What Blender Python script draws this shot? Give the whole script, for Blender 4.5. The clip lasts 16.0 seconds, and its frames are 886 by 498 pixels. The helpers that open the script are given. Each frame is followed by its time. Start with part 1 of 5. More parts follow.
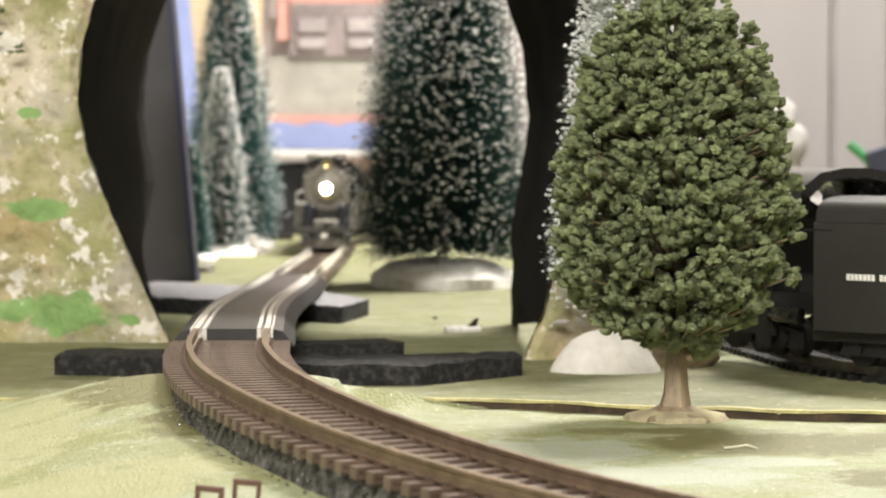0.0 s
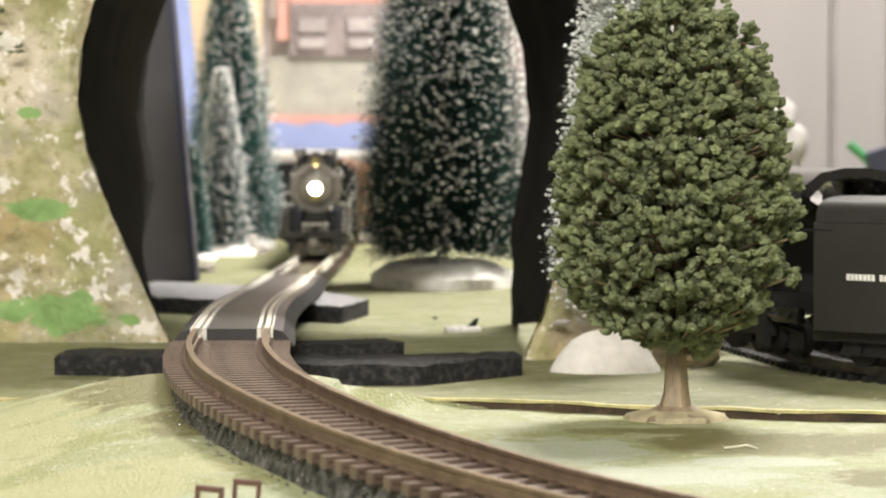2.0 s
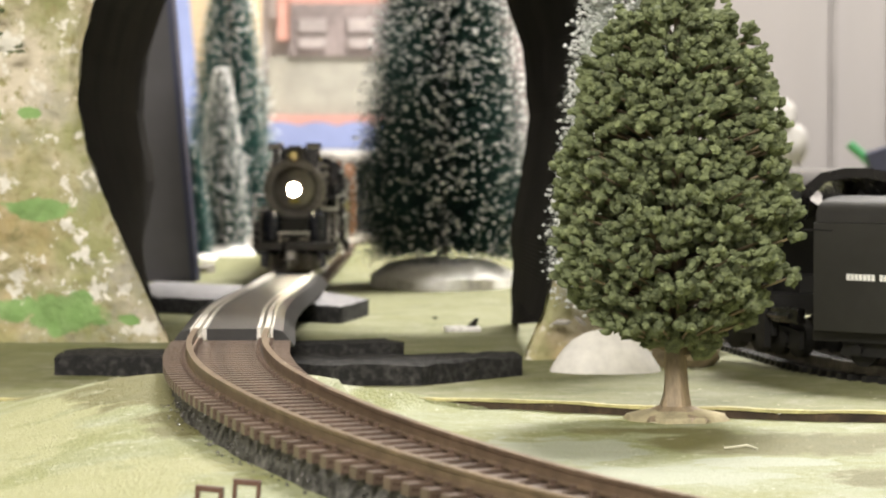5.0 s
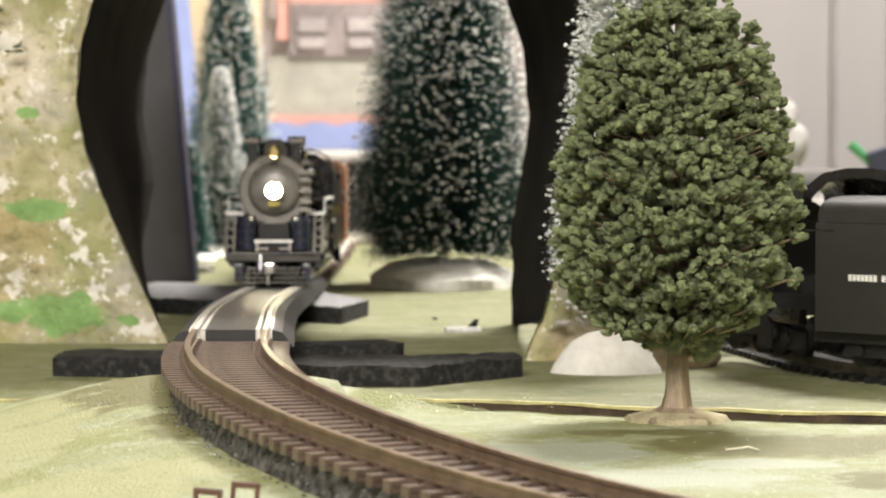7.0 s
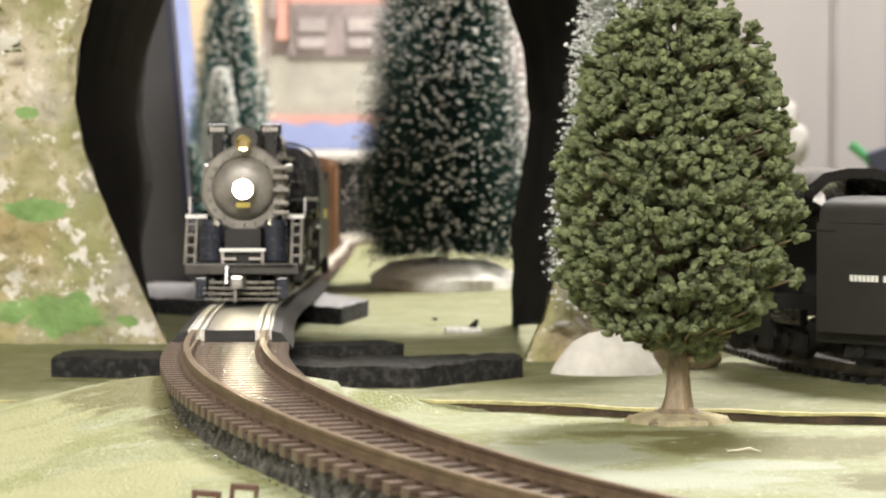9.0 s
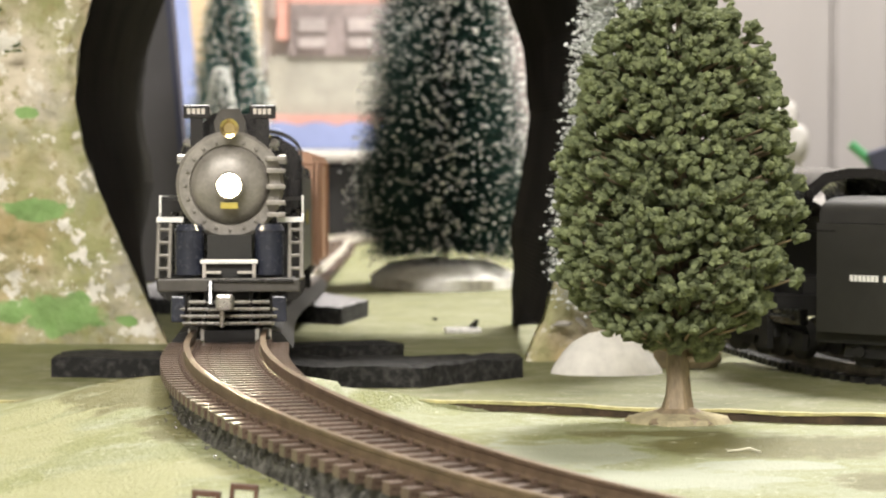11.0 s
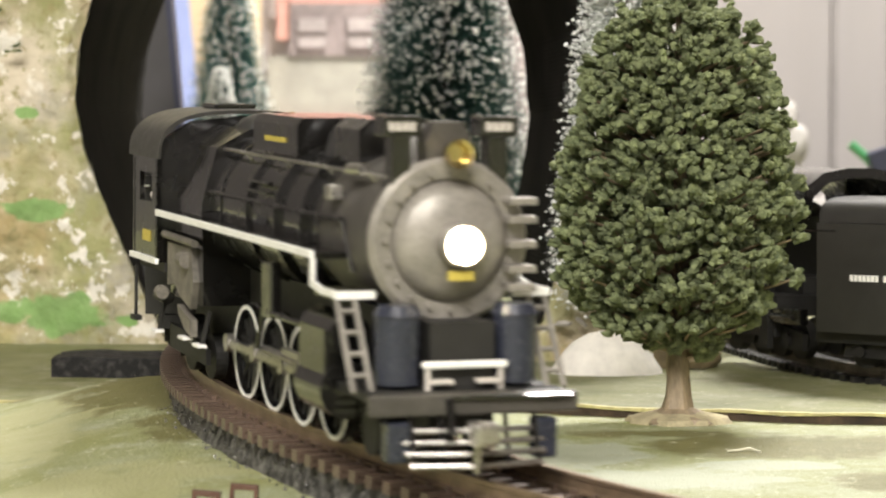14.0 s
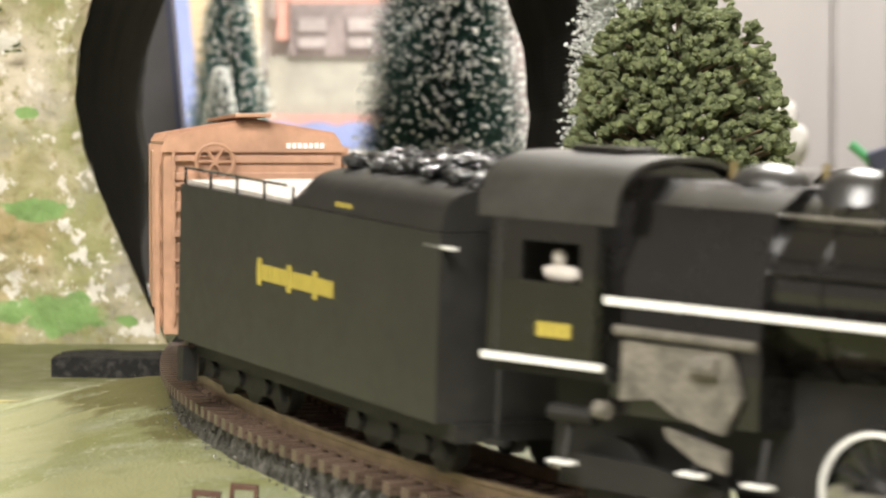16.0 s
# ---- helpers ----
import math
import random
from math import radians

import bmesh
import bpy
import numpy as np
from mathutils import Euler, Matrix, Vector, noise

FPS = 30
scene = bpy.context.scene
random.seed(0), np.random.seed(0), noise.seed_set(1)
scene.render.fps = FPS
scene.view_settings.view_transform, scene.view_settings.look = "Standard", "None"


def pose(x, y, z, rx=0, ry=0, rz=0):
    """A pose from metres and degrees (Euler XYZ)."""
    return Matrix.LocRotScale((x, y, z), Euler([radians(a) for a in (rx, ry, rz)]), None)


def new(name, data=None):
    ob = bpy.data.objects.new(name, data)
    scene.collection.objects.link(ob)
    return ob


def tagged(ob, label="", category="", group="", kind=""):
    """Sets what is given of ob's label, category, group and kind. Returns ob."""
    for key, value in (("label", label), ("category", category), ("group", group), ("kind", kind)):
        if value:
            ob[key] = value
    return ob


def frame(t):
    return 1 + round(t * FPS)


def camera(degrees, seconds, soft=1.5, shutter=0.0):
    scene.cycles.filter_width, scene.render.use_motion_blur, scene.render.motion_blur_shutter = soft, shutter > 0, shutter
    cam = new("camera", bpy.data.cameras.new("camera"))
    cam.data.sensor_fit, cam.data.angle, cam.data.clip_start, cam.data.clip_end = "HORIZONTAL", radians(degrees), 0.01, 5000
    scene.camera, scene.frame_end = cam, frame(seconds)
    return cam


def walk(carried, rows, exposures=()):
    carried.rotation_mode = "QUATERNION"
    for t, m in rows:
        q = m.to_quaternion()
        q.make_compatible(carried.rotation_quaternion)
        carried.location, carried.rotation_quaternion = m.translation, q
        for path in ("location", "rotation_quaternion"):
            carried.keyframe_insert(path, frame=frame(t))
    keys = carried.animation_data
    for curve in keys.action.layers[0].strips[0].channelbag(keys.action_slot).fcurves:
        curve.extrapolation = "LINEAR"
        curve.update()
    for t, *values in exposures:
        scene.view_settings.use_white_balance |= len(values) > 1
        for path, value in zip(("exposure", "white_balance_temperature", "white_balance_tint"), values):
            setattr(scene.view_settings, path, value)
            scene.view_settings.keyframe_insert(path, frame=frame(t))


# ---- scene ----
cam = camera(19.0, 16.0, soft=2.0, shutter=0.5)
cam.data.dof.use_dof = True
cam.data.dof.focus_distance = 0.60
cam.data.dof.aperture_fstop = 48.0
TILT = 90 - 2.212
walk(cam, [(0, pose(0, -0.006, 0.060, TILT)), (6.5, pose(0, -0.006, 0.060, TILT)),
           (7.4, pose(0, 0, 0.060, TILT)), (16, pose(0, 0, 0.060, TILT))],
     [(0, 0.10), (13, 0.10), (15, 0.28), (16, 0.28)])

# ---------------------------------------------------------------- light
world = bpy.data.worlds.new("room_air")
scene.world = world
world.use_nodes = True
world.node_tree.nodes["Background"].inputs[0].default_value = (1.0, 0.95, 0.88, 1)
world.node_tree.nodes["Background"].inputs[1].default_value = 0.05


def ceiling_lamp(x, y, z, sx, sy, watts, colour=(1.0, 0.955, 0.90)):
    data = bpy.data.lights.new("ceiling_panel_light", "AREA")
    data.shape, data.size, data.size_y = "RECTANGLE", sx, sy
    data.energy, data.color = watts, colour
    ob = new("ceiling_panel_light", data)
    ob.location = (x, y, z)
    return ob


ceiling_lamp(0.50, 1.80, 1.47, 0.6, 0.4, 84)
ceiling_lamp(-0.3, -1.35, 1.47, 1.4, 0.9, 128)

# ---------------------------------------------------------------- materials


def mat(name, base, rough=0.6, metal=0.0, vary=0.25, scale=60.0, bump=0.15, fine=6.0, second=None, mix=0.5,
        emission=None, power=0.0, coat=0.0, island=0.0, objvar=0.0, stretch=(1, 1, 1)):
    """A surface with blotches at one scale, grain at a finer one, and relief. Scales are per metre."""
    m = bpy.data.materials.new(name)
    m.use_nodes = True
    nt = m.node_tree
    b = nt.nodes["Principled BSDF"]
    b.inputs["Roughness"].default_value = rough
    b.inputs["Metallic"].default_value = metal
    b.inputs["Coat Weight"].default_value = coat
    co = nt.nodes.new("ShaderNodeTexCoord")
    mp = nt.nodes.new("ShaderNodeMapping")
    mp.inputs["Scale"].default_value = stretch
    nt.links.new(co.outputs["Object"], mp.inputs["Vector"])
    n1 = nt.nodes.new("ShaderNodeTexNoise")
    n1.inputs["Scale"].default_value, n1.inputs["Detail"].default_value = scale, 5
    n2 = nt.nodes.new("ShaderNodeTexNoise")
    n2.inputs["Scale"].default_value, n2.inputs["Detail"].default_value = scale * fine, 4
    for n in (n1, n2):
        nt.links.new(mp.outputs[0], n.inputs["Vector"])
    ramp = nt.nodes.new("ShaderNodeMix")
    ramp.data_type = "RGBA"
    dark = tuple(c * (1 - vary) for c in base)
    other = second or tuple(min(1, c * (1 + vary)) for c in base)
    ramp.inputs["A"].default_value, ramp.inputs["B"].default_value = (*dark, 1), (*other, 1)
    sharp = nt.nodes.new("ShaderNodeMapRange")
    sharp.inputs["From Min"].default_value, sharp.inputs["From Max"].default_value = mix - 0.18, mix + 0.18
    nt.links.new(n1.outputs["Fac"], sharp.inputs["Value"])
    nt.links.new(sharp.outputs[0], ramp.inputs["Factor"])
    grain = nt.nodes.new("ShaderNodeMix")
    grain.data_type, grain.blend_type = "RGBA", "MULTIPLY"
    grain.inputs["Factor"].default_value = 1.0
    g = nt.nodes.new("ShaderNodeMapRange")
    g.inputs["From Min"].default_value, g.inputs["From Max"].default_value = 0.3, 0.7
    g.inputs["To Min"].default_value, g.inputs["To Max"].default_value = 1 - vary * 0.8, 1 + vary * 0.3
    nt.links.new(n2.outputs["Fac"], g.inputs["Value"])
    nt.links.new(ramp.outputs["Result"], grain.inputs["A"])
    nt.links.new(g.outputs[0], grain.inputs["B"])
    last = grain.outputs["Result"]
    if island or objvar:
        src = nt.nodes.new("ShaderNodeNewGeometry" if island else "ShaderNodeObjectInfo")
        r = nt.nodes.new("ShaderNodeMapRange")
        amount = island or objvar
        r.inputs["To Min"].default_value, r.inputs["To Max"].default_value = 1 - amount, 1 + amount
        nt.links.new(src.outputs["Random Per Island" if island else "Random"], r.inputs["Value"])
        mul = nt.nodes.new("ShaderNodeMix")
        mul.data_type, mul.blend_type = "RGBA", "MULTIPLY"
        mul.inputs["Factor"].default_value = 1.0
        nt.links.new(last, mul.inputs["A"])
        nt.links.new(r.outputs[0], mul.inputs["B"])
        last = mul.outputs["Result"]
    nt.links.new(last, b.inputs["Base Color"])
    rr = nt.nodes.new("ShaderNodeMapRange")
    rr.inputs["To Min"].default_value, rr.inputs["To Max"].default_value = max(0.03, rough - 0.12), min(1, rough + 0.12)
    nt.links.new(n2.outputs["Fac"], rr.inputs["Value"])
    nt.links.new(rr.outputs[0], b.inputs["Roughness"])
    if bump:
        bp = nt.nodes.new("ShaderNodeBump")
        bp.inputs["Strength"].default_value, bp.inputs["Distance"].default_value = bump, 0.0006
        nt.links.new(n2.outputs["Fac"], bp.inputs["Height"])
        nt.links.new(bp.outputs[0], b.inputs["Normal"])
    if emission:
        b.inputs["Emission Color"].default_value = (*emission, 1)
        b.inputs["Emission Strength"].default_value = power
    return m


def layered(name, layers, rough=0.85, bump=0.5, bscale=350.0):
    """Paint in several blotchy coats: (colour, noise scale, threshold, softness, offset) laid over one another."""
    m = bpy.data.materials.new(name)
    m.use_nodes = True
    nt = m.node_tree
    b = nt.nodes["Principled BSDF"]
    b.inputs["Roughness"].default_value = rough
    co = nt.nodes.new("ShaderNodeTexCoord")
    last = None
    for colour, sc, thr, soft, off in layers:
        if last is None:
            rgb = nt.nodes.new("ShaderNodeRGB")
            rgb.outputs[0].default_value = (*colour, 1)
            last = rgb.outputs[0]
            continue
        mp = nt.nodes.new("ShaderNodeMapping")
        mp.inputs["Location"].default_value = (off, off * 0.7, -off)
        nt.links.new(co.outputs["Object"], mp.inputs["Vector"])
        n = nt.nodes.new("ShaderNodeTexNoise")
        n.inputs["Scale"].default_value, n.inputs["Detail"].default_value, n.inputs["Roughness"].default_value = sc, 6, 0.6
        nt.links.new(mp.outputs[0], n.inputs["Vector"])
        r = nt.nodes.new("ShaderNodeMapRange")
        r.inputs["From Min"].default_value, r.inputs["From Max"].default_value = thr - soft, thr + soft
        nt.links.new(n.outputs["Fac"], r.inputs["Value"])
        mx = nt.nodes.new("ShaderNodeMix")
        mx.data_type = "RGBA"
        nt.links.new(r.outputs[0], mx.inputs["Factor"])
        nt.links.new(last, mx.inputs["A"])
        mx.inputs["B"].default_value = (*colour, 1)
        last = mx.outputs["Result"]
    nt.links.new(last, b.inputs["Base Color"])
    n = nt.nodes.new("ShaderNodeTexNoise")
    n.inputs["Scale"].default_value, n.inputs["Detail"].default_value = bscale, 6
    nt.links.new(co.outputs["Object"], n.inputs["Vector"])
    bp = nt.nodes.new("ShaderNodeBump")
    bp.inputs["Strength"].default_value, bp.inputs["Distance"].default_value = bump, 0.0012
    nt.links.new(n.outputs["Fac"], bp.inputs["Height"])
    nt.links.new(bp.outputs[0], b.inputs["Normal"])
    return m


M_BOARD = layered("painted_grass_board", [((0.185, 0.19, 0.075), 0, 0, 0, 0), ((0.225, 0.227, 0.115), 34, 0.5, 0.14, 1),
                                          ((0.14, 0.15, 0.058), 48, 0.57, 0.10, 2), ((0.28, 0.272, 0.18), 110, 0.6, 0.1, 3),
                                          ((0.16, 0.175, 0.06), 330, 0.62, 0.06, 4), ((0.52, 0.49, 0.34), 800, 0.66, 0.04, 5)], 0.7, 0.6, 1100)
M_BOARD_FRONT = layered("worn_grass_board", [((0.235, 0.25, 0.092), 0, 0, 0, 0), ((0.305, 0.325, 0.205), 16, 0.48, 0.12, 1),
                                             ((0.225, 0.235, 0.075), 24, 0.56, 0.10, 2.4), ((0.345, 0.355, 0.235), 90, 0.6, 0.1, 3),
                                             ((0.22, 0.24, 0.10), 380, 0.60, 0.06, 4), ((0.60, 0.57, 0.44), 800, 0.645, 0.04, 5)], 0.6, 0.7, 1300)
M_LIP = mat("yellowed_board_lip", (0.42, 0.38, 0.17), 0.6, vary=0.3, scale=160)
M_STUFF = mat("white_stuffing", (0.33, 0.315, 0.30), 0.9, vary=0.08, scale=40)
M_STAND = mat("dark_grey_board", (0.045, 0.042, 0.048), 0.5, vary=0.18, scale=18, bump=0.05)
M_EDGE = mat("raw_board_edge", (0.055, 0.036, 0.020), 0.9, vary=0.5, scale=120)
M_ROCK = layered("painted_plaster_rock", [((0.60, 0.53, 0.41), 0, 0, 0, 0), ((0.42, 0.33, 0.16), 20, 0.53, 0.09, 1),
                                          ((0.31, 0.31, 0.14), 30, 0.53, 0.08, 2), ((0.35, 0.33, 0.27), 26, 0.57, 0.06, 8),
                                          ((0.30, 0.27, 0.13), 240, 0.60, 0.05, 5), ((0.74, 0.70, 0.61), 150, 0.60, 0.02, 3),
                                          ((0.76, 0.72, 0.64), 45, 0.65, 0.03, 6)], 0.9, 1.0, 300)


def over(m, attribute, coats, sc, thr, amount):
    """Lays a coat over a painted surface where the mesh's attribute says, with a ragged edge."""
    nt = m.node_tree
    b = nt.nodes["Principled BSDF"]
    below = b.inputs["Base Color"].links[0].from_socket
    at = nt.nodes.new("ShaderNodeAttribute")
    at.attribute_name = attribute
    co = nt.nodes.new("ShaderNodeTexCoord")
    n = nt.nodes.new("ShaderNodeTexNoise")
    n.inputs["Scale"].default_value, n.inputs["Detail"].default_value, n.inputs["Roughness"].default_value = sc, 7, 0.62
    nt.links.new(co.outputs["Object"], n.inputs["Vector"])
    ma = nt.nodes.new("ShaderNodeMath")
    ma.operation = "MULTIPLY_ADD"
    ma.inputs[1].default_value = amount
    nt.links.new(n.outputs["Fac"], ma.inputs[0])
    nt.links.new(at.outputs["Fac"], ma.inputs[2])
    rg = nt.nodes.new("ShaderNodeMapRange")
    rg.inputs["From Min"].default_value, rg.inputs["From Max"].default_value = thr - 0.05, thr + 0.05
    nt.links.new(ma.outputs[0], rg.inputs["Value"])
    n2 = nt.nodes.new("ShaderNodeTexNoise")
    n2.inputs["Scale"].default_value, n2.inputs["Detail"].default_value = sc * 1.7, 5
    nt.links.new(co.outputs["Object"], n2.inputs["Vector"])
    c2 = nt.nodes.new("ShaderNodeMix")
    c2.data_type = "RGBA"
    c2.inputs["A"].default_value, c2.inputs["B"].default_value = (*coats[0], 1), (*coats[1], 1)
    nt.links.new(n2.outputs["Fac"], c2.inputs["Factor"])
    mx = nt.nodes.new("ShaderNodeMix")
    mx.data_type = "RGBA"
    nt.links.new(rg.outputs[0], mx.inputs["Factor"])
    nt.links.new(below, mx.inputs["A"])
    nt.links.new(c2.outputs["Result"], mx.inputs["B"])
    nt.links.new(mx.outputs["Result"], b.inputs["Base Color"])


# Shade is painted in with the board's darker paint, the lit corner with yellow.
over(M_BOARD_FRONT, "olive_shade", ((0.105, 0.105, 0.030), (0.20, 0.185, 0.075)), 60, 1.0, 1.1)
over(M_BOARD_FRONT, "lit_straw", ((0.285, 0.29, 0.135), (0.37, 0.365, 0.20)), 60, 1.0, 1.1)
over(M_BOARD_FRONT, "chalky", ((0.31, 0.34, 0.235), (0.39, 0.405, 0.31)), 60, 1.0, 1.1)
over(M_ROCK, "flake", ((0.62, 0.58, 0.49), (0.84, 0.81, 0.74)), 240, 1.0, 1.25)
over(M_ROCK, "moss", ((0.13, 0.26, 0.06), (0.30, 0.43, 0.18)), 90, 1.0, 1.2)
M_LINER = mat("black_card", (0.017, 0.0155, 0.0135), 0.95, vary=0.3, scale=30, bump=0.1)
M_LINER.node_tree.nodes["Principled BSDF"].inputs["Specular IOR Level"].default_value = 0.05
M_PANEL = mat("grey_blue_board", (0.075, 0.072, 0.085), 0.55, vary=0.18, scale=18, bump=0.05)
M_PANEL_EDGE = mat("navy_board_edge", (0.022, 0.025, 0.06), 0.5, vary=0.2, scale=60)
M_TIE = mat("brown_plastic_tie", (0.125, 0.086, 0.064), 0.30, vary=0.25, scale=300, bump=0.03, objvar=0.2)
M_TIE.node_tree.nodes["Principled BSDF"].inputs["Specular IOR Level"].default_value = 0.9
M_TIEBLACK = mat("black_plastic_tie", (0.02, 0.019, 0.018), 0.5, vary=0.3, scale=300)
M_RAIL = mat("tarnished_brass_rail", (0.25, 0.185, 0.125), 0.36, 0.6, vary=0.25, scale=200, bump=0.05)
M_RAILHEAD = mat("bright_nickel_rail", (0.82, 0.79, 0.72), 0.4, 0.65, vary=0.15, scale=200, bump=0.03)
M_RERAIL = mat("dark_plastic_plate", (0.035, 0.034, 0.032), 0.36, vary=0.25, scale=150, bump=0.05)
M_BED = mat("gritty_cork_roadbed", (0.085, 0.080, 0.070), 0.6, vary=0.6, scale=500, bump=1.0, second=(0.27, 0.26, 0.235), mix=0.57)
M_GRIT = mat("dark_shiny_grit", (0.11, 0.105, 0.095), 0.16, vary=0.4, scale=400, bump=0.2, island=0.7)
M_FOAM = mat("black_gritty_foam", (0.018, 0.017, 0.016), 0.85, vary=0.5, scale=450, bump=1.0, second=(0.09, 0.085, 0.08), mix=0.64)
M_SLAB = mat("speckled_grey_slab_top", (0.30, 0.29, 0.30), 0.7, vary=0.4, scale=700, bump=0.6, second=(0.58, 0.56, 0.56), mix=0.6)
M_BLACK = mat("satin_black_paint", (0.0055, 0.0050, 0.0044), 0.25, vary=0.15, scale=40, bump=0.0, coat=0.7)
# Base and specular raised so the domes show broad highlights.
M_DOME = mat("satin_black_dome", (0.022, 0.021, 0.021), 0.36, vary=0.2, scale=90, bump=0.02)
M_DOME.node_tree.nodes["Principled BSDF"].inputs["Specular IOR Level"].default_value = 1.0
# Base colour raised to carry the grey sheen on the cab roof's top.
M_ROOF = mat("sheen_toned_black_roof", (0.036, 0.034, 0.030), 0.36, vary=0.25, scale=90, bump=0.05)
M_BLACKMATT = mat("matt_black_paint", (0.013, 0.0122, 0.0106), 0.6, vary=0.4, scale=120, bump=0.1)
M_TENDER = mat("matt_black_tender_paint", (0.024, 0.0232, 0.0212), 0.38, vary=0.15, scale=60, bump=0.04)
M_GRAPHITE = mat("graphite_grey_paint", (0.27, 0.25, 0.22), 0.42, 0.3, vary=0.2, scale=200, bump=0.06)
M_BOILERGREY = mat("dark_graphite_smokebox", (0.07, 0.064, 0.056), 0.45, 0.2, vary=0.2, scale=150, bump=0.05)
M_WHITE = mat("white_lining_paint", (0.80, 0.79, 0.75), 0.45, vary=0.06, scale=300, bump=0.02)
M_YELLOW = mat("yellow_lettering", (0.46, 0.37, 0.07), 0.5, vary=0.1, scale=300, bump=0)
M_BRASS = mat("polished_brass", (0.62, 0.50, 0.24), 0.2, 1.0, vary=0.1, scale=300, bump=0.02)
M_STEEL = mat("dull_steel_rod", (0.45, 0.43, 0.4), 0.3, 0.9, vary=0.2, scale=300, bump=0.03)
M_ASH = mat("dusty_grey_metal", (0.16, 0.145, 0.12), 0.6, vary=0.4, scale=180, bump=0.2)
M_COAL = mat("glossy_coal", (0.014, 0.014, 0.015), 0.25, vary=0.4, scale=500, bump=0.3)
M_DECK = mat("dusty_pale_deck", (0.52, 0.48, 0.43), 0.7, vary=0.2, scale=200)
M_LAMP = mat("lit_headlight_lens", (1, 0.95, 0.8), 0.3, vary=0.0, bump=0, emission=(1.0, 0.88, 0.62), power=170.0)
M_BOXCAR = mat("boxcar_red_plastic", (0.43, 0.245, 0.155), 0.5, vary=0.15, scale=100, bump=0.05)
M_NEEDLE = mat("green_foam_foliage", (0.132, 0.164, 0.076), 0.9, vary=0.3, scale=500, bump=1.0, island=0.28, second=(0.245, 0.28, 0.13))
M_TRUNK = mat("brown_plastic_trunk", (0.26, 0.20, 0.125), 0.55, vary=0.3, scale=250, bump=0.4, stretch=(1, 1, 0.3))
M_BASE = mat("tan_plaster_mound", (0.38, 0.33, 0.2), 0.85, vary=0.25, scale=150, bump=0.4)
M_BRISTLE = mat("dark_green_bristle", (0.026, 0.066, 0.054), 0.7, vary=0.3, scale=80, bump=0, island=0.5)
M_FROST = mat("frosted_pale_bristle", (0.46, 0.49, 0.44), 0.85, vary=0.3, scale=80, bump=0, island=0.4)
M_BRISTLE_TEAL = mat("teal_green_bristle", (0.035, 0.11, 0.10), 0.7, vary=0.3, scale=80, bump=0, island=0.4)
M_SNOW = mat("white_flock_snow", (0.84, 0.85, 0.84), 0.9, vary=0.08, scale=300, bump=0.5)
M_WIRE = mat("twisted_wire_stem", (0.12, 0.1, 0.08), 0.4, 0.7, vary=0.3, scale=300)
M_PLASTER = mat("white_plaster", (0.86, 0.83, 0.77), 0.85, vary=0.12, scale=60, bump=0.5)
M_LILAC = mat("grey_plaster_base", (0.86, 0.82, 0.78), 0.85, vary=0.22, scale=70, bump=0.5)
M_PUMP = mat("blue_black_enamel", (0.026, 0.029, 0.043), 0.25, vary=0.2, scale=120, bump=0.02)
M_STONE = mat("brown_pebble", (0.14, 0.105, 0.055), 0.6, vary=0.4, scale=110, bump=0.4, second=(0.30, 0.24, 0.13))
M_GREYSTONE = mat("grey_pebble", (0.42, 0.39, 0.35), 0.8, vary=0.3, scale=200, bump=0.4)
M_WALL = mat("pale_panelled_wall", (0.265, 0.248, 0.24), 0.7, vary=0.04, scale=4, bump=0.05, stretch=(6, 6, 0.3))
M_SEAM = mat("wall_seam", (0.21, 0.195, 0.19), 0.8, vary=0.1, scale=20)
M_CEIL = mat("white_ceiling", (0.8, 0.78, 0.74), 0.9, vary=0.05, scale=5)
M_FLOOR = mat("dark_carpet", (0.16, 0.13, 0.11), 0.95, vary=0.3, scale=60)
M_WOOD = mat("beige_wood", (0.66, 0.52, 0.33), 0.6, vary=0.15, scale=8, stretch=(1, 1, 0.2))
M_BLUE = mat("blue_card", (0.25, 0.30, 0.52), 0.6, vary=0.1, scale=6)
M_RED = mat("red_print", (0.50, 0.27, 0.225), 0.6, vary=0.15, scale=8)
M_PINK = mat("pale_print", (0.38, 0.335, 0.325), 0.6, vary=0.2, scale=14, bump=0)
M_SANDP = mat("pale_green_print", (0.335, 0.325, 0.28), 0.6, vary=0.2, scale=12, bump=0)
M_DARKP = mat("dark_grey_print", (0.235, 0.195, 0.19), 0.6, vary=0.3, scale=20, bump=0)
M_GREENPL = mat("green_plastic", (0.05, 0.22, 0.09), 0.5, vary=0.15, scale=60)
M_CLEAR = mat("silver_scrap", (0.7, 0.68, 0.65), 0.3, 0.2, vary=0.2, scale=200)
M_FIBRE = mat("pale_fibre", (0.60, 0.58, 0.44), 0.7, vary=0.1, scale=300)
M_BROWNPL = mat("red_brown_plastic", (0.095, 0.046, 0.030), 0.4, vary=0.2, scale=200)

# ---------------------------------------------------------------- mesh tools


def part(name, bm, material, parent=None, label="", smooth=False, m=None):
    me = bpy.data.meshes.new(name)
    bmesh.ops.recalc_face_normals(bm, faces=bm.faces)
    bm.to_mesh(me)
    bm.free()
    me.materials.append(material)
    if smooth:
        me.polygons.foreach_set("use_smooth", [True] * len(me.polygons))
        me.set_sharp_from_angle(angle=radians(38))
    ob = new(name, me)
    if parent:
        ob.parent = parent
    if m is not None:
        ob.matrix_basis = m
    if label:
        tagged(ob, label)
    return ob


def empty(name, m=None):
    ob = new(name)
    ob.empty_display_size = 0.01
    if m is not None:
        ob.matrix_basis = m
    return ob


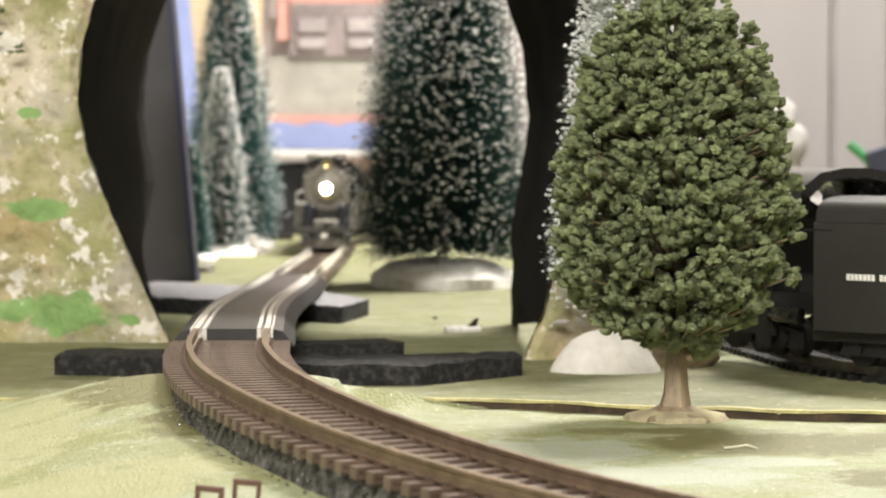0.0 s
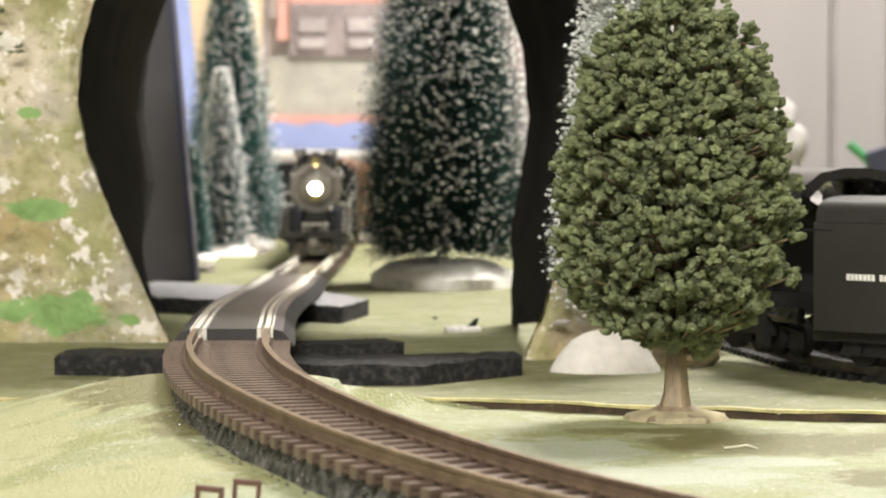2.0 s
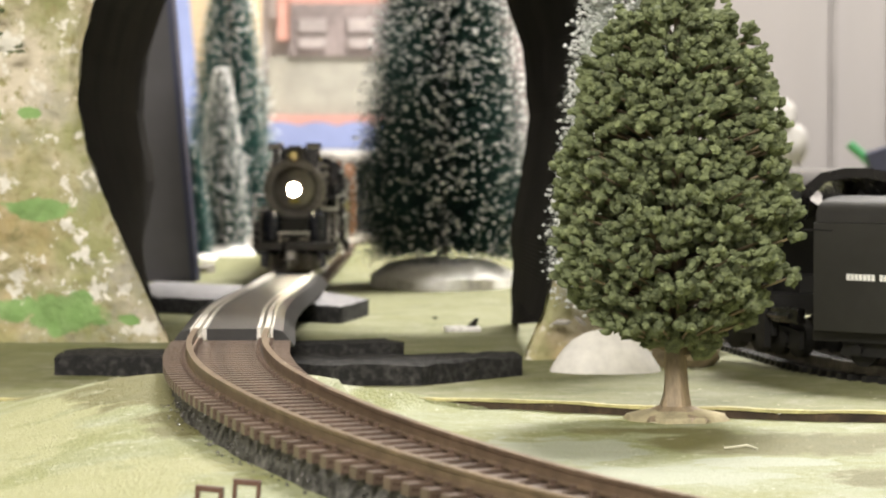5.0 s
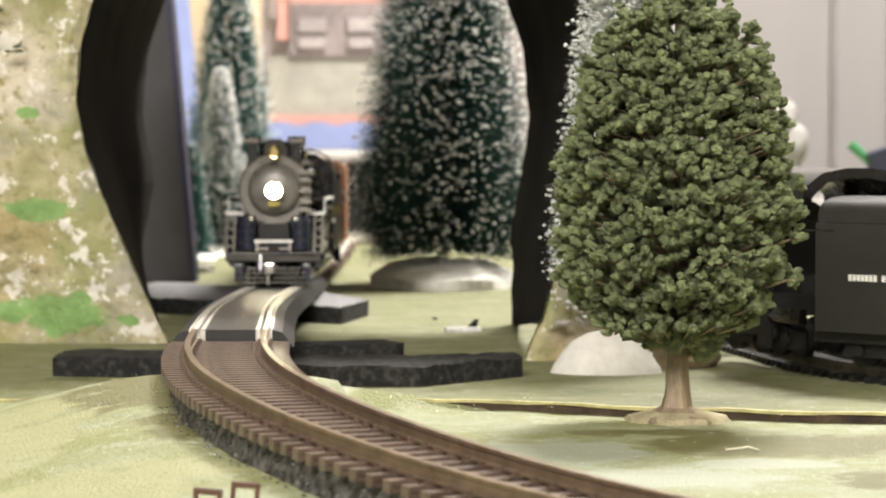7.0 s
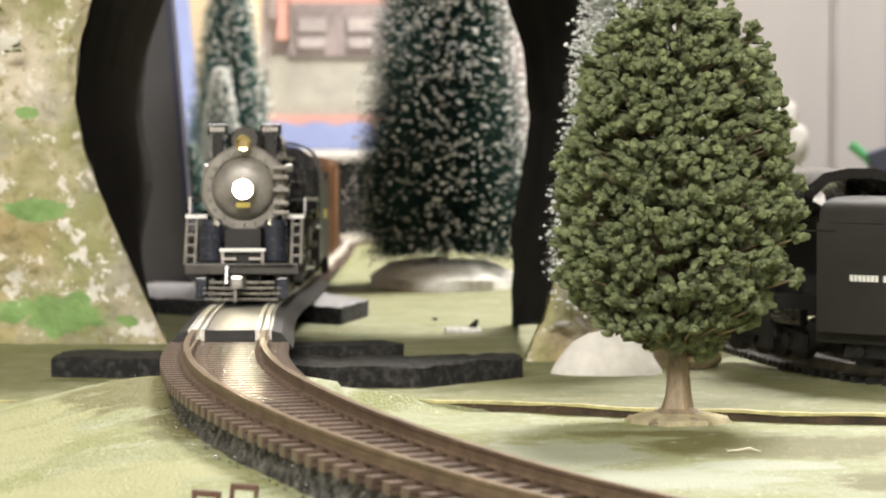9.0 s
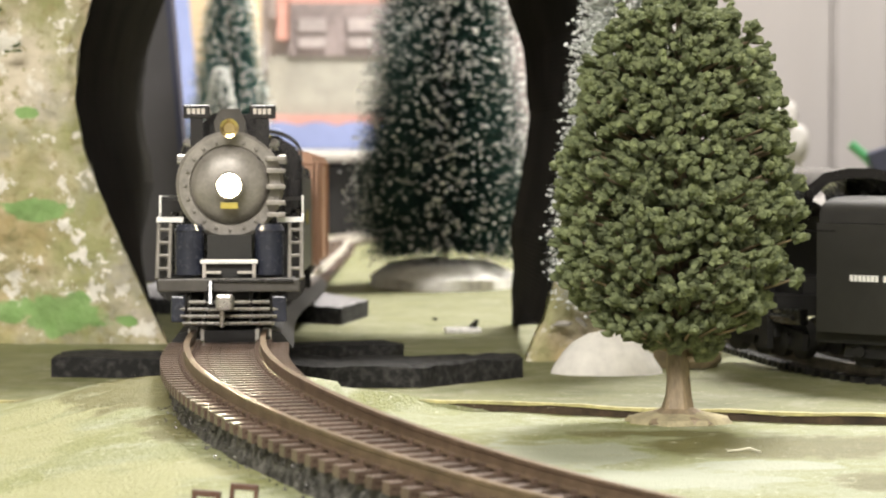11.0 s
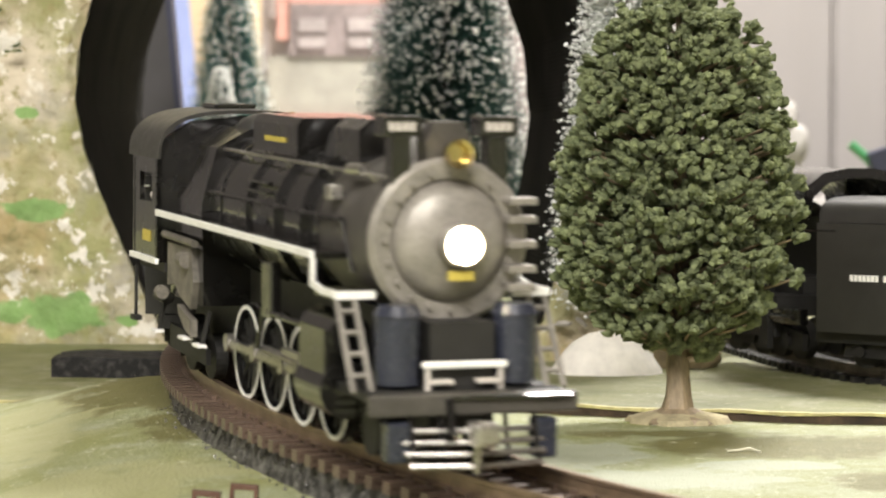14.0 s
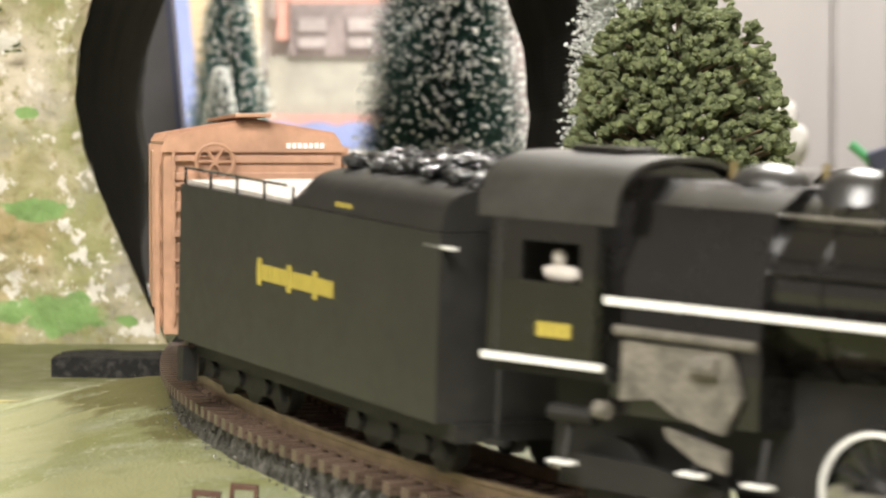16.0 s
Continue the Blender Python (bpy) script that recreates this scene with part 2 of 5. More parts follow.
def box(bm, x0, x1, y0, y1, z0, z1, bev=0.0):
    v = [bm.verts.new(p) for p in ((x0, y0, z0), (x1, y0, z0), (x1, y1, z0), (x0, y1, z0),
                                   (x0, y0, z1), (x1, y0, z1), (x1, y1, z1), (x0, y1, z1))]
    fs = [bm.faces.new([v[i] for i in q]) for q in ((3, 2, 1, 0), (4, 5, 6, 7), (0, 1, 5, 4), (1, 2, 6, 5), (2, 3, 7, 6), (3, 0, 4, 7))]
    if bev:
        es = list({e for f in fs for e in f.edges})
        bmesh.ops.bevel(bm, geom=es, offset=bev, segments=2, affect="EDGES", profile=0.6)
    return bm


def tube(bm, p0, p1, r0, r1=None, seg=12, cap=True):
    p0, p1 = Vector(p0), Vector(p1)
    r1 = r0 if r1 is None else r1
    q = (p1 - p0).to_track_quat("Z", "Y")
    rings = []
    for p, r in ((p0, r0), (p1, r1)):
        rings.append([bm.verts.new(p + q @ Vector((r * math.cos(a), r * math.sin(a), 0))) for a in
                      [2 * math.pi * i / seg for i in range(seg)]])
    for i in range(seg):
        j = (i + 1) % seg
        bm.faces.new((rings[0][i], rings[0][j], rings[1][j], rings[1][i]))
    if cap:
        bm.faces.new(rings[0][::-1])
        bm.faces.new(rings[1])
    return bm


def lathe(bm, prof, seg=24, m=None):
    """Turns a profile of (radius, height) round z."""
    m = m or Matrix()
    rings = []
    for r, h in prof:
        rings.append([bm.verts.new(m @ Vector((r * math.cos(2 * math.pi * i / seg), r * math.sin(2 * math.pi * i / seg), h))) for i in range(seg)])
    for a, b in zip(rings, rings[1:]):
        for i in range(seg):
            j = (i + 1) % seg
            bm.faces.new((a[i], a[j], b[j], b[i]))
    bm.faces.new(rings[0][::-1])
    bm.faces.new(rings[-1])
    return bm


def prism(bm, prof, x0, x1, axis="x"):
    """Extrudes an outline. axis x: outline is (y, z); axis y: outline is (x, z)."""
    def at(u, w, d):
        return (d, u, w) if axis == "x" else (u, d, w)
    a = [bm.verts.new(at(u, w, x0)) for u, w in prof]
    b = [bm.verts.new(at(u, w, x1)) for u, w in prof]
    n = len(prof)
    for i in range(n):
        j = (i + 1) % n
        bm.faces.new((a[i], a[j], b[j], b[i]))
    bm.faces.new(a[::-1])
    bm.faces.new(b)
    return bm


def blob(bm, c, r, squash=(1, 1, 1), rough=0.2, sub=2, seed=0.0):
    made = bmesh.ops.create_icosphere(bm, subdivisions=sub, radius=1.0)["verts"]
    for v in made:
        k = 1 + rough * noise.noise(v.co * 1.7 + Vector((seed, seed * 1.3, 0))) + 0.4 * rough * noise.noise(v.co * 5 + Vector((seed, 0, 0)))
        v.co = Vector((v.co.x * squash[0], v.co.y * squash[1], v.co.z * squash[2])) * (r * k) + Vector(c)
    return bm


# ---------------------------------------------------------------- the line of the track
KNOTS = [(-0.0655, 1.1871, 0.0050), (-0.0645, 1.0906, 0.0062), (-0.0634, 0.9919, 0.0078), (-0.0631, 0.8916, 0.0096), (-0.0602, 0.7913, 0.0120),
         (-0.0551, 0.6941, 0.0138), (-0.0497, 0.6041, 0.0141), (-0.0359, 0.5257, 0.0134), (-0.0084, 0.4577, 0.0099), (0.0308, 0.4047, 0.0053)]
TABLE = -0.0050
FRONT = -0.0065


def centre_line():
    k = [Vector(p) for p in KNOTS]
    h = math.atan2(k[0].y - k[1].y, k[0].x - k[1].x)
    p, far = k[0].copy(), []
    for i in range(14):
        h -= 0 if i < 7 else 0.08 / 0.62
        p = p + Vector((math.cos(h) * 0.08, math.sin(h) * 0.08, -0.0011 if i < 5 else 0))
        far.append(p.copy())
    h = math.atan2(k[-1].y - k[-2].y, k[-1].x - k[-2].x)
    p, near = k[-1].copy(), []
    for i in range(9):
        h += 0.08 / 0.335
        p = p + Vector((math.cos(h) * 0.08, math.sin(h) * 0.08, (-0.0045, -0.0010)[i] if i < 2 else 0))
        near.append(p.copy())
    k = np.array([tuple(v) for v in far[::-1] + k + near])
    k = np.vstack([2 * k[0] - k[1], k, 2 * k[-1] - k[-2]])
    out = []
    for i in range(1, len(k) - 2):
        a, b, c, d = k[i - 1:i + 3]
        for t in np.linspace(0, 1, 16, endpoint=False):
            out.append(.5 * (2 * b + (c - a) * t + (2 * a - 5 * b + 4 * c - d) * t * t + (3 * b - a - 3 * c + d) * t ** 3))
    out.append(k[-2])
    return np.array(out)


LINE = centre_line()
ALONG = np.r_[0, np.cumsum(np.linalg.norm(np.diff(LINE, axis=0), axis=1))]


def on_line(s):
    return Vector([float(np.interp(s, ALONG, LINE[:, k])) for k in range(3)])


def riding(s, half=0.038):
    """The pose of a vehicle whose middle is at s, with its trucks half before and behind it; +x leads."""
    p, q = on_line(s + half), on_line(s - half)
    x = (p - q).normalized()
    y = Vector((0, 0, 1)).cross(x).normalized()
    z = x.cross(y)
    m = Matrix((x, y, z)).transposed().to_4x4()
    m.translation = (p + q) / 2
    return m


def sweep(bm, prof, s0, s1, step=0.008):
    """Sweeps an outline (sideways, up from the rail's top) along the line."""
    n = max(2, int((s1 - s0) / step))
    rings = []
    for i in range(n + 1):
        m = riding(s0 + (s1 - s0) * i / n, 0.004)
        rings.append([bm.verts.new(m @ Vector((0, u, w))) for u, w in prof])
    k = len(prof)
    for a, b in zip(rings, rings[1:]):
        for i in range(k):
            j = (i + 1) % k
            bm.faces.new((a[i], a[j], b[j], b[i]))
    bm.faces.new(rings[0][::-1])
    bm.faces.new(rings[-1])
    return bm


def s_at_y(y):
    k = int(np.argmin(abs(LINE[:, 1] - y) + (LINE[:, 0] > 0.2) * 9))
    return float(ALONG[k])

# ---------------------------------------------------------------- the room


def room():
    def wall(name, x0, x1, y0, y1, z0, z1, material):
        return tagged(part(name, box(bmesh.new(), x0, x1, y0, y1, z0, z1), material), kind="structure")
    tagged(wall("wall_north", -2.2, 2.2, 2.75, 2.85, -0.9, 1.5, M_WALL), "pale beige panelled room wall")
    # The other sides are out of view, added to close the room and bounce light.
    tagged(wall("wall_south", -2.2, 2.2, -2.1, -2.0, -0.9, 1.5, M_WALL), "pale beige panelled room wall")
    tagged(wall("wall_west", -2.3, -2.2, -2.1, 2.85, -0.9, 1.5, M_WALL), "pale beige panelled room wall")
    tagged(wall("wall_east", 2.2, 2.3, -2.1, 2.85, -0.9, 1.5, M_WALL), "pale beige panelled room wall")
    tagged(wall("ceiling", -2.3, 2.3, -2.1, 2.85, 1.5, 1.6, M_CEIL), "plain white ceiling")
    tagged(wall("floor", -2.3, 2.3, -2.1, 2.85, -1.0, -0.9, M_FLOOR), "dark carpeted floor")
    # Panel seams, their grey painted to give the thin shadow line.
    for x in (0.02, 0.402, 0.462, 0.8):
        tagged(wall("trim", x, x + 0.006, 2.742, 2.752, -0.9, 1.5, M_SEAM), "narrow seam strip between wall panels, grey for its shadow line")


room()


NEAR = LINE[(LINE[:, 1] < 0.75) & (LINE[:, 0] < 0.4)]


def near_ground(x, y):
    """The height of the near board, which rises a little to the track."""
    d = np.hypot(NEAR[:, 0] - x, NEAR[:, 1] - y)
    k = int(np.argmin(d))
    side = x < NEAR[k, 0] or y < NEAR[k, 1]
    low = 0.0074 + 0.0031 * min(1, max(0, (0.61 - NEAR[k, 1]) / 0.06))
    top = max(0.0, NEAR[k, 2] - low - FRONT)
    fall = math.exp(-(max(0, d[k] - 0.013) / (0.040 if side else 0.016)) ** 2)
    gate = min(1, max(0, (0.735 - y) / 0.13))
    return FRONT + top * fall * gate * gate * (3 - 2 * gate) + 0.0004 * noise.noise(Vector((x * 60, y * 60, 0)))


def boards():
    """The layout's two painted boards; the far one lies a little higher and its lip is wavy."""
    bm = bmesh.new()
    n = 420
    top, low, lip = [], [], []
    for i in range(n + 1):
        x = -0.9 + 1.8 * i / n
        y = 0.669 - 0.34 * max(0, x + 0.015) - 0.25 * max(0, -0.02 - x) * 0.4
        y += 0.005 * noise.noise(Vector((x * 30, 0, 0))) + 0.0012 * noise.noise(Vector((x * 130, 3, 0)))
        z = TABLE + 0.0007 * noise.noise(Vector((x * 45, 7, 0)))
        z += 0.0018 * max(0, noise.noise(Vector((x * 26, 11, 0))))
        lip.append((x, y, z + 0.0009))
        top.append(bm.verts.new((x, y, z + 0.0009)))
        low.append(bm.verts.new((x, y + 0.001, -0.03)))
    back = [bm.verts.new((v.co.x, 1.95, TABLE)) for v in top]
    mid = [bm.verts.new((v.co.x, v.co.y + 0.012, TABLE)) for v in top]
    for i in range(n):
        bm.faces.new((top[i], top[i + 1], mid[i + 1], mid[i]))
        bm.faces.new((mid[i], mid[i + 1], back[i + 1], back[i]))
        bm.faces.new((low[i], low[i + 1], top[i + 1], top[i]))
    far = part("ground", bm, M_BOARD)
    far.data.materials.append(M_EDGE)
    for p in far.data.polygons:
        if abs(p.normal.z) < 0.5:
            p.material_index = 1
    tagged(far, "green painted far layout board with a ragged edge", kind="structure")
    bm = bmesh.new()
    ring = None
    for x, y, z in lip:
        w = 0.00045 + 0.0003 * noise.noise(Vector((x * 90, 2, 0)))
        now = [bm.verts.new((x, y + u, z + v)) for u, v in ((-w, -w), (-w, w * 0.6), (w * 2, w * 0.9), (w * 2, -w))]
        if ring:
            for k in range(4):
                bm.faces.new((ring[k], ring[(k + 1) % 4], now[(k + 1) % 4], now[k]))
        ring = now
    part("lip", bm, M_LIP, far, "yellowed curled lip of the board")
    bm = bmesh.new()
    xs = [-0.9, -0.6, -0.4] + [-0.26 + 0.005 * i for i in range(85)] + [0.3, 0.5, 0.9]
    ys = [-0.5, -0.2, 0.1, 0.25] + [0.32 + 0.005 * i for i in range(95)]
    grid = []
    for y in ys:
        row = []
        for x in xs:
            z = near_ground(x, y)
            row.append(bm.verts.new((x, y, z)))
        grid.append(row)
    for a, b in zip(grid, grid[1:]):
        for i in range(len(xs) - 1):
            bm.faces.new((a[i], a[i + 1], b[i + 1], b[i]))
    near = tagged(part("ground", bm, M_BOARD_FRONT, smooth=True), "pale green painted near layout board, scuffed", kind="structure")
    # painted shade, lit corner and chalky worn paint: x, y, half width, half depth
    # The dark spots carry tree and mountain shade, the yellow ones the lit corner.
    tone_spots = {"olive_shade": ((0.078, 0.585, 0.042, 0.030), (0.050, 0.612, 0.030, 0.010), (-0.088, 0.665, 0.030, 0.045), (-0.068, 0.605, 0.024, 0.060), (-0.050, 0.540, 0.015, 0.035), (0.120, 0.640, 0.030, 0.020), (0.100, 0.520, 0.030, 0.030)),
              "lit_straw": ((-0.102, 0.540, 0.034, 0.075), (-0.062, 0.475, 0.030, 0.028)),
              "chalky": ((0.022, 0.575, 0.030, 0.030), (0.045, 0.530, 0.035, 0.022), (0.068, 0.552, 0.020, 0.012))}
    for coat, spots in tone_spots.items():
        at = near.data.attributes.new(coat, "FLOAT", "POINT")
        for k, v in enumerate(near.data.vertices):
            at.data[k].value = max(max(0.0, 1.1 - ((v.co.x - sx) / hw) ** 2 * 0.6 - ((v.co.y - sy) / hd) ** 2 * 0.6) for sx, sy, hw, hd in spots) * 0.6
    bm = bmesh.new()
    box(bm, -0.9, 0.9, -0.5, 1.95, -0.07, -0.031)
    tagged(part("layout_table", bm, M_WOOD), "wooden table frame under the layout boards", "table")
    for x in (-0.85, 0.79):
        for y in (-0.45, 1.85):
            part("leg", box(bmesh.new(), x, x + 0.06, y, y + 0.06, -0.9, -0.071), M_WOOD, bpy.data.objects["layout_table"])


boards()

# ---------------------------------------------------------------- track
S_JOINT, S_PLATE = s_at_y(0.665), s_at_y(1.13)
RAIL = [(-0.0004, -0.0024), (-0.0012, -0.0026), (-0.0012, -0.0030), (0.0012, -0.0030), (0.0012, -0.0026), (0.0004, -0.0024),
        (0.0004, -0.0009), (0.0007, -0.0007), (0.0007, 0.0), (-0.0007, 0.0), (-0.0007, -0.0007), (-0.0004, -0.0009)]


def train_track():
    t = empty("train_track")
    tagged(t, "two-rail model track on brown plastic ties, curving over boards", "track")
    for s0, s1, material in ((S_JOINT, ALONG[-1] - 0.05, M_RAIL), (0.3, S_JOINT - 0.0004, M_RAILHEAD)):
        for side in (-1, 1):
            prof = [(u + side * 0.0089, w) for u, w in RAIL]
            part("rail", sweep(bmesh.new(), prof, s0, s1), material, t, "tarnished metal rail", smooth=False)
    # roadbed under the near part
    bm = bmesh.new()
    n, prev = 260, None
    for i in range(n + 1):
        m = riding(S_JOINT - 0.02 + (ALONG[-1] - 0.05 - S_JOINT) * i / n, 0.004)
        ring = []
        for u, w in ((-0.0155, None), (-0.0125, -0.0052), (0.0125, -0.0052), (0.0155, None)):
            v = m @ Vector((0, u, -0.0052))
            if w is None:
                v.z = FRONT - 0.001
            v += Vector((0.0008 * noise.noise(v * 260), 0.0008 * noise.noise(v * 240 + Vector((5, 0, 0))), 0))
            ring.append(bm.verts.new(v))
        if prev:
            for a in range(3):
                bm.faces.new((prev[a], prev[a + 1], ring[a + 1], ring[a]))
        prev = ring
    part("roadbed", bm, M_BED, t, "dark gritty cork roadbed")
    rnd = random.Random(21)
    bm = bmesh.new()
    for i in range(800):
        s = S_JOINT + 0.10 + rnd.random() * 0.28
        u = (0.0122 + 0.0042 * rnd.random() ** 1.6) * rnd.choice((-1, -1, -1, 1))
        v = riding(s, 0.004) @ Vector((0, u, -0.0062))
        v.z = max(near_ground(v.x, v.y), v.z - max(0, abs(u) - 0.0125) * 1.4)
        blob(bm, v, rnd.uniform(0.00015, 0.00042), (1, 1, 0.8), 0.5, 1, i * 0.7)
    tagged(part("grit", bm, M_GRIT, t, "loose dark grit along the roadbed"), kind="stuff")
    # black plate section that guides wheels on to the rails
    plate = part("centre_plate", sweep(bmesh.new(), [(-0.0063, -0.0034), (0.0063, -0.0034), (0.0063, -0.0003), (-0.0063, -0.0003)], S_PLATE, S_JOINT - 0.001), M_RERAIL, t, "smooth black plastic plate between the rails")
    for side in (-1, 1):
        pr = [(side * 0.0105, -0.0004), (side * 0.0130, -0.0010), (side * 0.0160, -0.0048), (side * 0.0105, -0.0048)]
        part("side_plate", sweep(bmesh.new(), pr, S_PLATE, S_JOINT - 0.001), M_RERAIL, t, "sloped black plastic shoulder")
        part("guard_strip", sweep(bmesh.new(), [(side * 0.0064, -0.003), (side * 0.0074, -0.003), (side * 0.0074, 0.0), (side * 0.0064, 0.0)], S_PLATE + 0.01, S_JOINT - 0.001), M_RAILHEAD, t, "bright guard edge")
        part("outer_strip", sweep(bmesh.new(), [(side * 0.0100, -0.003), (side * 0.0105, -0.003), (side * 0.0105, -0.0001), (side * 0.0100, -0.0001)], S_PLATE + 0.01, S_JOINT - 0.001), M_RAILHEAD, t, "bright outer edge")
    return t


TRACK = train_track()


def mountain():
    """A plaster mountain with a tunnel: painted shell with an arched opening and a black lining."""
    mt = empty("tunnel_mountain")
    tagged(mt, "painted plaster mountain with tunnel, green and tan patches", "model mountain")
    # opening outline at the near rim, from the left foot over the top to the right foot: x, y, z
    left = [(-0.0905, 0.872, TABLE), (-0.0965, 0.871, 0.008), (-0.1045, 0.870, 0.026), (-0.112, 0.870, 0.044), (-0.1175, 0.870, 0.058), (-0.1205, 0.870, 0.075),
            (-0.1195, 0.870, 0.092), (-0.114, 0.868, 0.110), (-0.100, 0.864, 0.130), (-0.075, 0.856, 0.148), (-0.040, 0.842, 0.155)]
    right = [(-0.005, 0.832, 0.150), (0.025, 0.822, 0.136), (0.042, 0.812, 0.116), (0.0475, 0.806, 0.098), (0.0445, 0.803, 0.075),
             (0.0400, 0.802, 0.050), (0.0355, 0.801, 0.028), (0.0300, 0.800, 0.008), (0.0240, 0.800, TABLE)]
    rim = [Vector(p) for p in left + right]
    n = 300
    dist = [0.0]
    for a, b in zip(rim, rim[1:]):
        dist.append(dist[-1] + (b - a).length)
    fine = []
    for i in range(n + 1):
        d = dist[-1] * i / n
        fine.append(Vector([float(np.interp(d, dist, [p[k] for p in rim])) for k in range(3)]))
    mid = Vector((-0.036, 0.84, 0.0))
    # outer skin: rows that run outwards from the rim
    bm = bmesh.new()
    rows = []
    offs = [0.0, 0.0006] + [0.0012 * k for k in range(1, 51)] + [0.064, 0.070, 0.078, 0.088]
    for o in offs:
        row = []
        for i, p in enumerate(fine):
            away = p - mid
            away.y = 0
            k = min(i, n - i) / n
            if k < 0.3:
                away.z *= min(1, k / 0.3) * 0.5
            away.normalize()
            k = i / n
            narrow = 1 if k < 0.5 else max(0.30, 1 - (k - 0.5) / 0.16)
            if k > 0.5:
                narrow = max(narrow, 0.72 * min(1, max(0, (0.036 - p.z) / 0.020)))
            q = p + away * o * narrow
            if narrow < 1:
                q.y += (1 - narrow) * o * 0.5
            q.y += 0.0022 * (o > 0) + o * 0.05 + (0.55 * max(0, o - 0.06)) - 0.0035 * min(1, o / 0.004)
            if o > 0.001:
                amp = 0.0035 * min(1, o / 0.02)
                q.y += amp * noise.noise(q * 42) * 1.3 + amp * 0.5 * noise.noise(q * 130) + 0.0006 * noise.noise(q * 420)
            else:
                q += away * 0.0008 * noise.noise(q * 160)
            q.z = max(q.z, TABLE)
            if i in (0, n):
                q.z = TABLE - 0.001
            row.append(bm.verts.new(q))
        rows.append(row)
    for a, b in zip(rows, rows[1:]):
        for i in range(n):
            bm.faces.new((a[i], a[i + 1], b[i + 1], b[i]))
    sh = part("shell", bm, M_ROCK, mt, "plaster rock face in tan, white and green paint", smooth=True)
    # patches of green and flaking white: x, z, half width, half height, coat
    spots = ((-0.1345, 0.0393, 0.0135, 0.0040, 1), (-0.1274, 0.0046, 0.0180, 0.0075, 1), (-0.1366, 0.0711, 0.0052, 0.0022, 1), (-0.1033, 0.0025, 0.0032, 0.0017, 1),
             (-0.1440, 0.0050, 0.0080, 0.0050, 1), (-0.150, 0.071, 0.004, 0.003, 1), (-0.1218, 0.0341, 0.0050, 0.0060, 2), (-0.1190, 0.0255, 0.0055, 0.0080, 2), (-0.1150, 0.0140, 0.0055, 0.0075, 2),
             (-0.1440, 0.0480, 0.0050, 0.0040, 2), (-0.1420, 0.0150, 0.0060, 0.0060, 2), (-0.1060, 0.0120, 0.0030, 0.0040, 2), (-0.1450, 0.0950, 0.0080, 0.0080, 2), (-0.1000, -0.001, 0.006, 0.003, 2))
    for coat, name in ((1, "moss"), (2, "flake")):
        at = sh.data.attributes.new(name, "FLOAT", "POINT")
        for k, v in enumerate(sh.data.vertices):
            at.data[k].value = max(1.15 - ((v.co.x - sx) / hw) ** 2 * 0.6 - ((v.co.z - sz) / hh) ** 2 * 0.6 for sx, sz, hw, hh, cc in spots if cc == coat) * (0.60 if coat == 1 else 0.37)
    # lining
    def far_end(i):
        # the lining is long on one side and short on the other
        p, k = fine[i], i / n
        lx = float(np.interp(p.z, (-0.005, 0.02, 0.045, 0.075, 0.10, 0.127, 0.155), (-0.1390, -0.1358, -0.1312, -0.1362, -0.1345, -0.1252, -0.0910)))
        rx = float(np.interp(p.z, (-0.005, 0.031, 0.050, 0.072, 0.095, 0.114, 0.15), (0.0252, 0.0252, 0.0285, 0.0315, 0.0295, 0.0235, 0.0)))
        f = min(1, max(0, (k - 0.40) / 0.24))
        shift = (lx - p.x) * (1 - f) + (rx - p.x) * f if f in (0, 1) else p.x * 0.02
        return Vector((p.x + shift + 0.0008 * noise.noise(Vector((p.x * 30, p.z * 90, 1))), p.y + 0.33 * (1 - f) + 0.165 * f, p.z))
    bm = bmesh.new()
    a = [bm.verts.new(p + Vector((0, 0.0005, 0))) for p in fine]
    b = [bm.verts.new(far_end(i)) for i in range(n + 1)]
    for v in a:
        if v.co.x > 0:
            v.co.z = max(v.co.z, 0.0062)
    a2, b2 = [], []
    for i, p in enumerate(fine):
        out = p - mid
        out.y = 0
        out.normalize()
        a2.append(bm.verts.new(a[i].co + out * 0.0025 + Vector((0, 0.0035, 0))))
        b2.append(bm.verts.new(far_end(i) + out * 0.0025))
    for i in range(n):
        bm.faces.new((a[i], a[i + 1], b[i + 1], b[i]))
        bm.faces.new((a2[i], a2[i + 1], b2[i + 1], b2[i]))
        bm.faces.new((b[i], b[i + 1], b2[i + 1], b2[i]))
        bm.faces.new((a[i], a[i + 1], a2[i + 1], a2[i]))
    part("tunnel_lining", bm, M_LINER, mt, "black card tunnel lining")
    # broken plaster chips over the right foot
    rnd = random.Random(17)
    for i in range(16):
        z = rnd.uniform(0.006, 0.030)
        x = 0.0245 + z * 0.37 + rnd.uniform(0.004, 0.018)
        bm = bmesh.new()
        blob(bm, (0, 0, 0), rnd.uniform(0.0010, 0.0019), (1.8, 0.7, 0.55), 0.6, 2, i * 3.1)
        part("plaster_chip", bm, M_GREYSTONE if i % 3 else M_PLASTER, mt, m=pose(x, 0.7975 + 0.1 * (x - 0.03), z, 0, rnd.uniform(-25, 45), 0))
    # tufts of green scatter
    bm = bmesh.new()
    rnd = random.Random(4)
    for c in ((-0.152, 0.104), (-0.1475, 0.097), (-0.1545, 0.089), (-0.147, 0.1045), (-0.1405, 0.0925)):
        for _ in range(9):
            p = Vector((c[0] + rnd.uniform(-.0025, .0025), 0.8655, c[1] + rnd.uniform(-.0014, .0014)))
